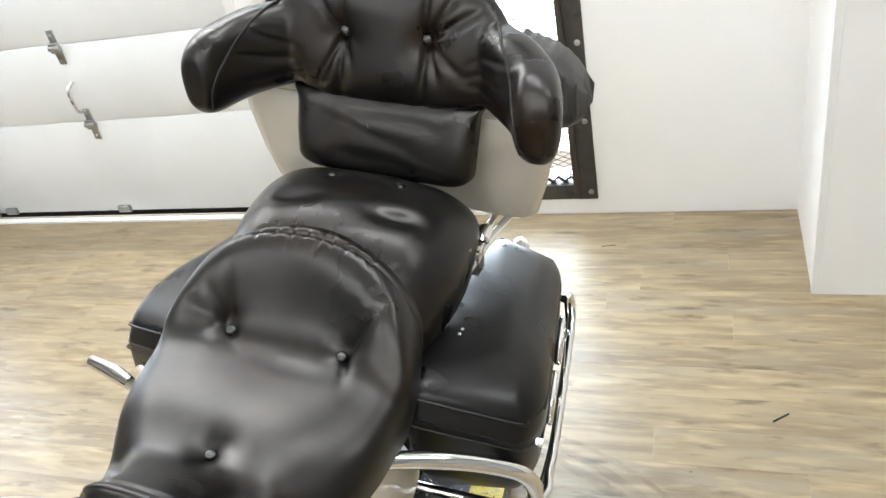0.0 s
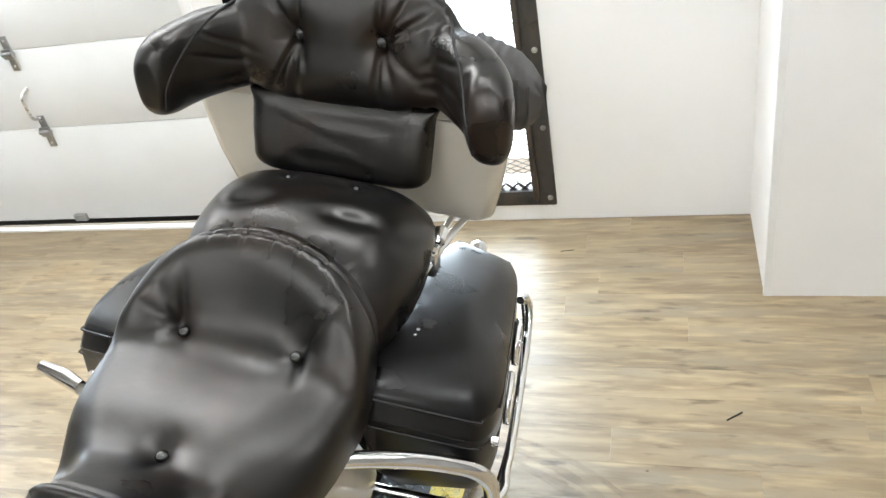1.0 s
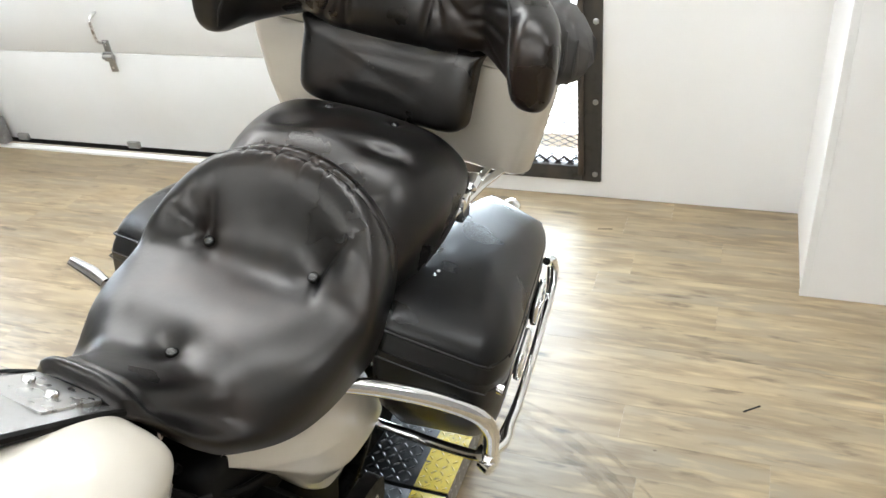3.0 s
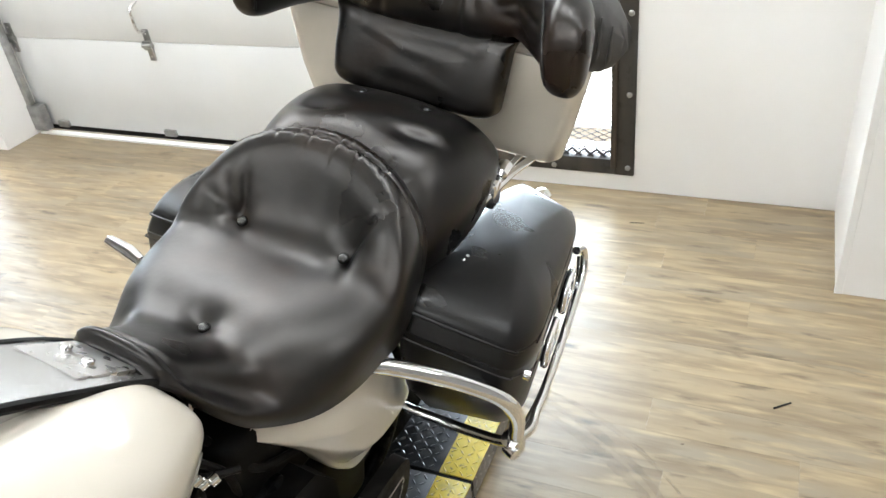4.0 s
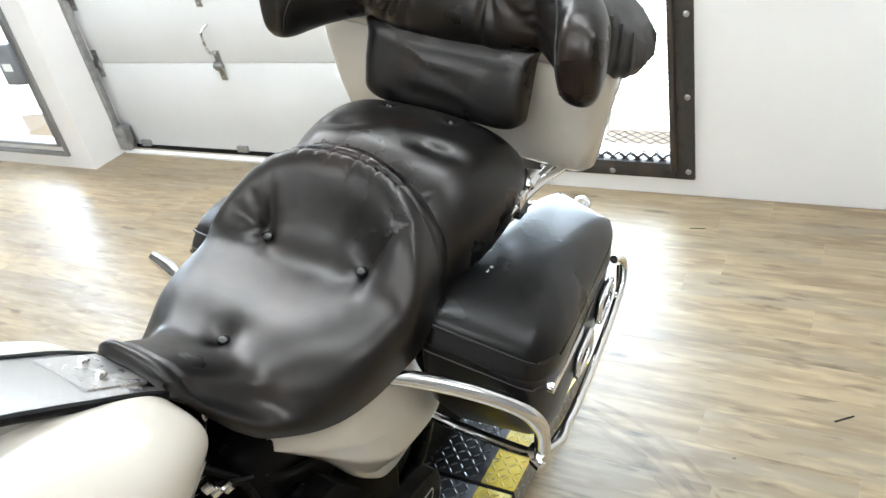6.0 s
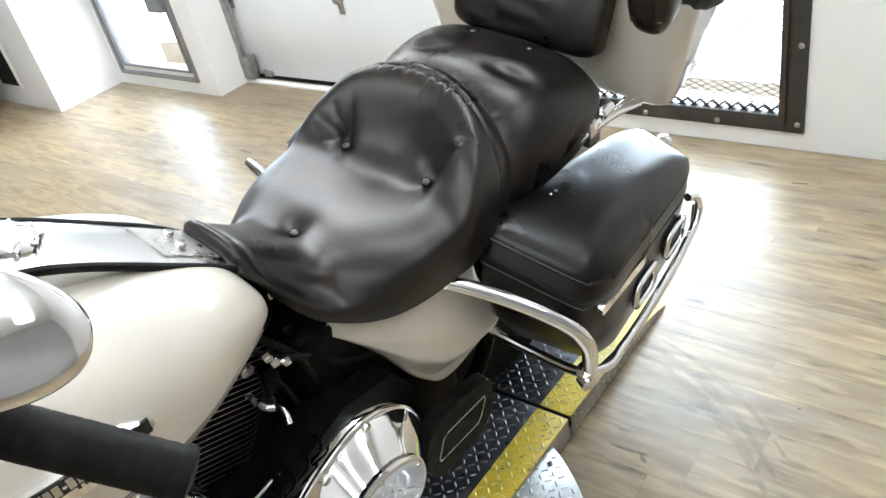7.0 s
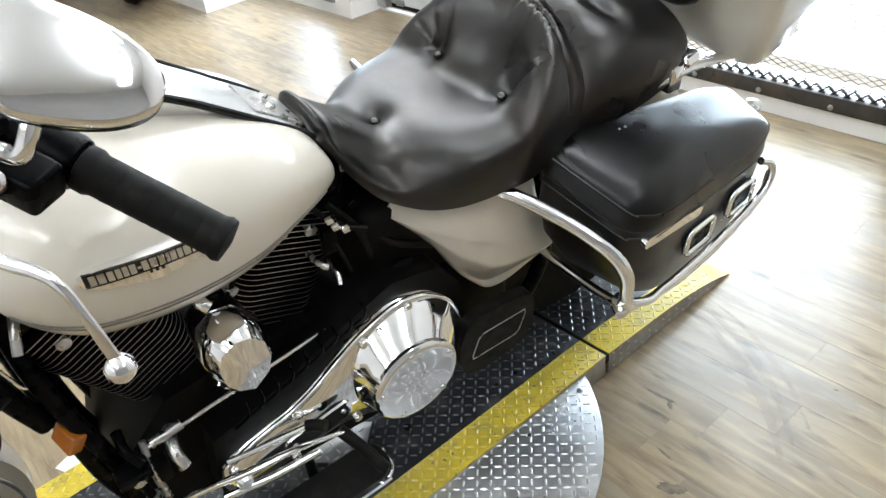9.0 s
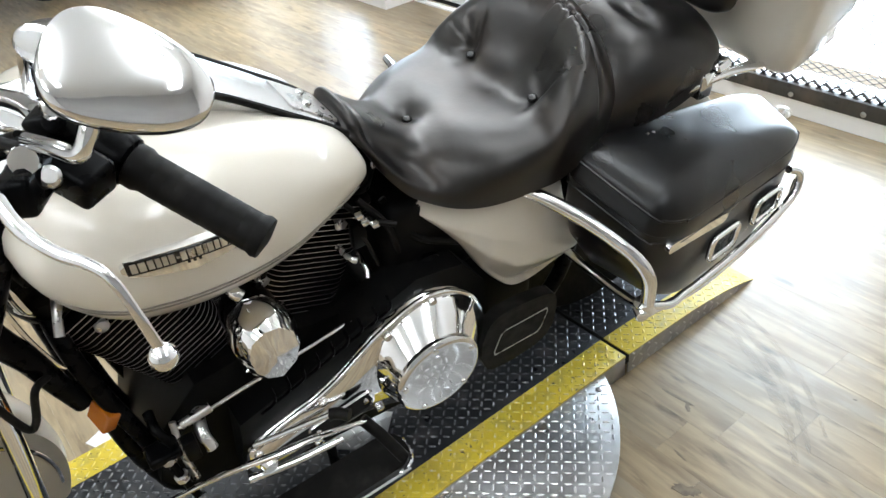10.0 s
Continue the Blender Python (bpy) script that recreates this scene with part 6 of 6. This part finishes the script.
def primary():
    pts = [(-0.748, 0.302), (-0.730, 0.346), (-0.655, 0.378), (-0.585, 0.398), (-0.530, 0.426), (-0.470, 0.470), (-0.410, 0.505), (-0.335, 0.530), (-0.268, 0.516), (-0.215, 0.465), (-0.190, 0.40), (-0.190, 0.32), (-0.235, 0.255), (-0.30, 0.225), (-0.38, 0.225), (-0.44, 0.248), (-0.50, 0.262), (-0.60, 0.248), (-0.70, 0.246), (-0.742, 0.268)]
    line = smooth_outline(pts, 4)
    spine = [(-0.715, 0.300), (-0.60, 0.312), (-0.50, 0.340), (-0.42, 0.365), (-0.33, 0.374), (-0.26, 0.374)]
    rings = []
    for r, x in ((1.0, 0.178), (1.0, 0.194), (0.985, 0.200), (0.95, 0.203), (0.88, 0.2055), (0.75, 0.2095), (0.6, 0.2135), (0.4, 0.217), (0.2, 0.219), (0.05, 0.2195)):
        ring = []
        for a, b in line:
            sy = min(max(a, spine[0][0]), spine[-1][0])
            sz = float(np.interp(sy, [q[0] for q in spine], [q[1] for q in spine]))
            ring.append((x, sy + (a - sy) * r, sz + (b - sz) * r))
        rings.append(ring)
    t = part("primary_cover", loft(rings), CHROME, bike, "polished chrome primary cover")
    # raised rim along the upper edge
    part("rim", tube([(0.203, a, b - 0.008) for a, b in pts[1:12]], 0.0085, 12, 5, flat=0.8), CHROME, t)
    c = (-0.322, 0.374)
    m = axis_to((0, *c), (1, 0, 0))
    lean = [(0.142, 0.200, 0.0), (0.141, 0.208, 0.0), (0.136, 0.216, 0.0), (0.122, 0.236, 0.4), (0.106, 0.256, 0.8), (0.098, 0.268, 1.0)]
    rings = [[(x, c[0] - 0.024 * k + r * math.cos(a), c[1] + 0.0 * k + r * math.sin(a)) for a in (2 * math.pi * i / 64 for i in range(64))] for r, x, k in lean]
    part("clutch_dome", loft(rings), CHROME, t)
    dc = (c[0] - 0.024, c[1])
    derby = part("derby_cover", lathe([(0.098, 0.266), (0.099, 0.276), (0.095, 0.282), (0.089, 0.284), (0.082, 0.283), (0.04, 0.2845), (0.001, 0.285)], 64, axis_to((0, *dc), (1, 0, 0))), CHROME, t, "round chrome derby cover")
    for k in range(5):
        a = 2 * math.pi * k / 5 + 0.45
        bolt(derby, (0.283, dc[0] + 0.085 * math.cos(a), dc[1] + 0.085 * math.sin(a)), (1, 0, 0), 0.007, 0.004)
    for a, b in ((-0.722, 0.328), (-0.575, 0.380), (-0.42, 0.475), (-0.315, 0.510), (-0.212, 0.44), (-0.455, 0.268), (-0.60, 0.262)):
        bolt(t, (0.206, a, b), (1, 0, 0), 0.0105, 0.012)
    plate = part("inspection_cover", prism(rrect(0.075, 0.022, 0.014, 4), lambda a, b, h: (0.2165 + h, -0.545 + a, 0.322 + b + a * 0.16), 0.0, 0.006, 0.002), CHROME, t)
    for a in (-0.055, 0.055):
        bolt(plate, (0.2215, -0.545 + a, 0.322 + a * 0.16), (1, 0, 0), 0.006, 0.004)


primary()


def footboards():
    t = part("pillion_footboard", prism(smooth_outline(((-0.215, 0.29), (-0.205, 0.36), (-0.165, 0.405), (-0.04, 0.395), (-0.005, 0.36), (-0.012, 0.275), (-0.06, 0.235), (-0.18, 0.232))), lambda a, b, h: (0.215 + h, a, b), 0.0, 0.030, 0.008, 3), RUBBER, bike, "black rubber pillion footboard folded up")
    out = [(-0.105 + a + 0.35 * b, 0.315 + b) for a, b in rrect(0.066, 0.033, 0.014, 4)]
    part("edge_line", tube([(0.2462, a, b) for a, b in out] + [(0.2462, *out[0])], 0.0012, 6, 2), SATIN, t)
    part("board_pad", prism(out, lambda a, b, h: (0.243 + h, a, b), 0.0, 0.0032), RUBBER, t)
    part("board_bracket", tube([(0.14, -0.10, 0.26), (0.22, -0.10, 0.25)], 0.014, 10), BLACK, t)
    # rider's board and heel-toe shifter
    board = part("rider_footboard", prism(rrect(0.15, 0.045, 0.04, 6), lambda a, b, h: (0.30 + b, -0.60 + a, 0.215 + h + 0.05 * a), 0.0, 0.022, 0.006), RUBBER, bike, "black rubber rider footboard")
    part("board_rim", tube([(0.30 + b, -0.60 + a, 0.222 + 0.05 * a) for a, b in rrect(0.153, 0.048, 0.042, 4)] + [(0.348, -0.60 + 0.153 - 0.042, 0.23)], 0.005, 8, 2), CHROME, board)
    lever = part("shift_lever", tube([(0.255, -0.90, 0.40), (0.262, -0.80, 0.402), (0.268, -0.70, 0.385), (0.268, -0.62, 0.372), (0.27, -0.52, 0.342)], [0.007, 0.010, 0.013, 0.010, 0.008], 12, flat=0.6), CHROME, bike, "chrome heel-toe shift lever")
    part("shift_arm", tube([(0.245, -0.735, 0.412), (0.252, -0.66, 0.408), (0.262, -0.585, 0.408)], 0.006, 10), CHROME, lever)
    part("shift_arm", tube([(0.272, -0.765, 0.362), (0.275, -0.68, 0.345), (0.275, -0.575, 0.335)], 0.008, 10), CHROME, lever)
    part("heel_peg", tube([(0.262, -0.522, 0.342), (0.300, -0.500, 0.312), (0.345, -0.478, 0.272)], 0.0125, 12), RUBBER, lever, "black rubber heel peg")
    part("toe_peg", tube([(0.262, -0.585, 0.410), (0.270, -0.572, 0.412), (0.288, -0.556, 0.414)], 0.012, 12), RUBBER, lever, "black rubber peg")
    part("pivot", lathe([(0.016, 0), (0.018, 0.01), (0.012, 0.02)], 16, axis_to((0.262, -0.72, 0.375), (1, 0, 0))), CHROME, lever)
    # right-hand pillion board showing past the seat
    part("pillion_footboard", tube([(-0.29, -0.075, 0.692), (-0.35, -0.05, 0.676), (-0.43, -0.024, 0.656)], [0.013, 0.016, 0.012], 14, flat=0.7), CHROME, bike, "chrome peg on the far side")
    part("side_stand", tube([(0.10, -0.55, 0.20), (0.20, -0.57, 0.10), (0.245, -0.58, 0.010)], 0.012, 12), BLACK, bike, "black side stand")
    part("exhaust", tube([(-0.19, -0.2, 0.22), (-0.20, 0.2, 0.22), (-0.205, 0.72, 0.235)], [0.035, 0.047, 0.045], 20), CHROME, bike, "chrome exhaust silencer")


footboards()

# small hoses and brackets between seat and cylinders
for pts, r in ((((0.10, -0.40, 0.74), (0.13, -0.36, 0.68), (0.12, -0.33, 0.58)), 0.007), (((0.09, -0.44, 0.76), (0.12, -0.40, 0.71), (0.15, -0.35, 0.69)), 0.006), (((0.08, -0.34, 0.70), (0.13, -0.30, 0.62), (0.14, -0.2, 0.56)), 0.008)):
    part("hose", tube(pts, r, 8), RUBBER, bike)
for y, z in ((-0.405, 0.715), (-0.385, 0.70), (-0.415, 0.735)):
    part("hose_clip", lathe([(0.006, -0.008), (0.010, -0.006), (0.010, 0.006), (0.006, 0.008)], 10, axis_to((0.135, y, z), (0.4, 1, 0.4))), CHROME, bike)
part("seat_bracket", box(0.12, -0.435, 0.66, 0.14, -0.405, 0.72, 0.005), BLACK, bike)


# ---- other motorcycles parked far down the room ----
def parked_bike(m, label):
    t = thing("parked_motorcycle", label, "motorcycle", m, group="parked motorcycles")
    for y, r in ((-0.8, 0.31), (0.8, 0.31)):
        w = part("wheel", lathe([(r - 0.09, -0.04), (r - 0.03, -0.065), (r, 0), (r - 0.03, 0.065), (r - 0.09, 0.04)], 36, axis_to((0, y, r), (1, 0, 0))), RUBBER, t)
        part("rim", lathe([(0.03, -0.05), (r - 0.10, -0.03), (r - 0.085, -0.04), (r - 0.085, 0.04), (r - 0.10, 0.03), (0.03, 0.05)], 30, axis_to((0, y, r), (1, 0, 0))), SATIN, w)
    part("engine", box(-0.17, -0.32, 0.2, 0.17, 0.3, 0.62, 0.06, 3), ENGINE, t)
    part("tank", loft([[(0.17 * k * math.cos(a), y, 0.82 + 0.13 * k * math.sin(a)) for a in (2 * math.pi * i / 20 for i in range(20))] for y, k in ((-0.42, 0.3), (-0.36, 0.8), (-0.15, 1.0), (0.1, 0.7), (0.16, 0.3))]), BLACK, t)
    part("seat", loft([[(0.16 * k * math.cos(a), y, 0.74 + 0.06 * k * math.sin(a)) for a in (2 * math.pi * i / 16 for i in range(16))] for y, k in ((0.1, 0.4), (0.2, 0.9), (0.5, 1.0), (0.8, 0.7), (0.9, 0.3))]), LEATHER, t)
    for s in (1, -1):
        part("fork", tube([(s * 0.1, -0.8, 0.31), (s * 0.1, -0.5, 1.0)], 0.025, 12), CHROME, t)
        part("exhaust", tube([(s * 0.2, -0.25, 0.3), (s * 0.21, 0.3, 0.27), (s * 0.21, 0.95, 0.3)], 0.045, 14), CHROME, t)
        part("handlebar", tube([(0, -0.5, 1.02), (s * 0.2, -0.5, 1.1), (s * 0.4, -0.36, 1.1)], 0.014, 10), CHROME, t)
    part("fender", loft([[(x, 0.8 + (0.36 + h) * math.cos(a), 0.31 + (0.36 + h) * math.sin(a)) for x, h in ((-0.08, -0.05), (0, 0.01), (0.08, -0.05), (0, -0.005))] for a in (radians(10 * k) for k in range(0, 17))]), BLACK, t)
    part("side_stand", tube([(0.1, 0.0, 0.22), (0.26, -0.05, 0.012)], 0.012, 8), BLACK, t)
    return t


parked_bike(pose(-6.15, 2.05, 0, 0, 4, 70), "dark parked motorcycle beside the wall pier")
parked_bike(pose(-5.75, 0.35, 0, 0, 4, 20), "dark chrome-trimmed motorcycle parked on the plank floor")


# ---- floor planks ----
def planks():
    w, ln, gap = 0.121, 1.22, 0.0002
    me = mesh_of("plank", box(-ln / 2 + gap, -w / 2 + gap, -0.014, ln / 2 - gap, w / 2 - gap, 0.0, 0.0), OAK, smooth=False)
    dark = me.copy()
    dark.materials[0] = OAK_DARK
    rnd = random.Random(4)
    rest = bmesh.new()
    y = WALL_Y - 0.003 - w / 2
    row = 0
    while y > YF - w / 2:
        x = XL - ln / 2 + rnd.uniform(0.05, ln)
        # the first two rows along the garage door take the darker colours
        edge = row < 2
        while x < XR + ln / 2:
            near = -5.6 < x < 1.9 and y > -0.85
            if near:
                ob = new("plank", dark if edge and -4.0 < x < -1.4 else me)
                ob.location = (x, y, 0)
                ob.parent = floor
            else:
                box(max(XL, x - ln / 2 + gap), y - w / 2 + gap, -0.0142, min(XR, x + ln / 2 - gap), y + w / 2 - gap, 0.0, bm=rest)
            x += ln
        y -= w
        row += 1
    part("far_planks", rest, OAK, floor, "", "stuff", smooth=False)


planks()
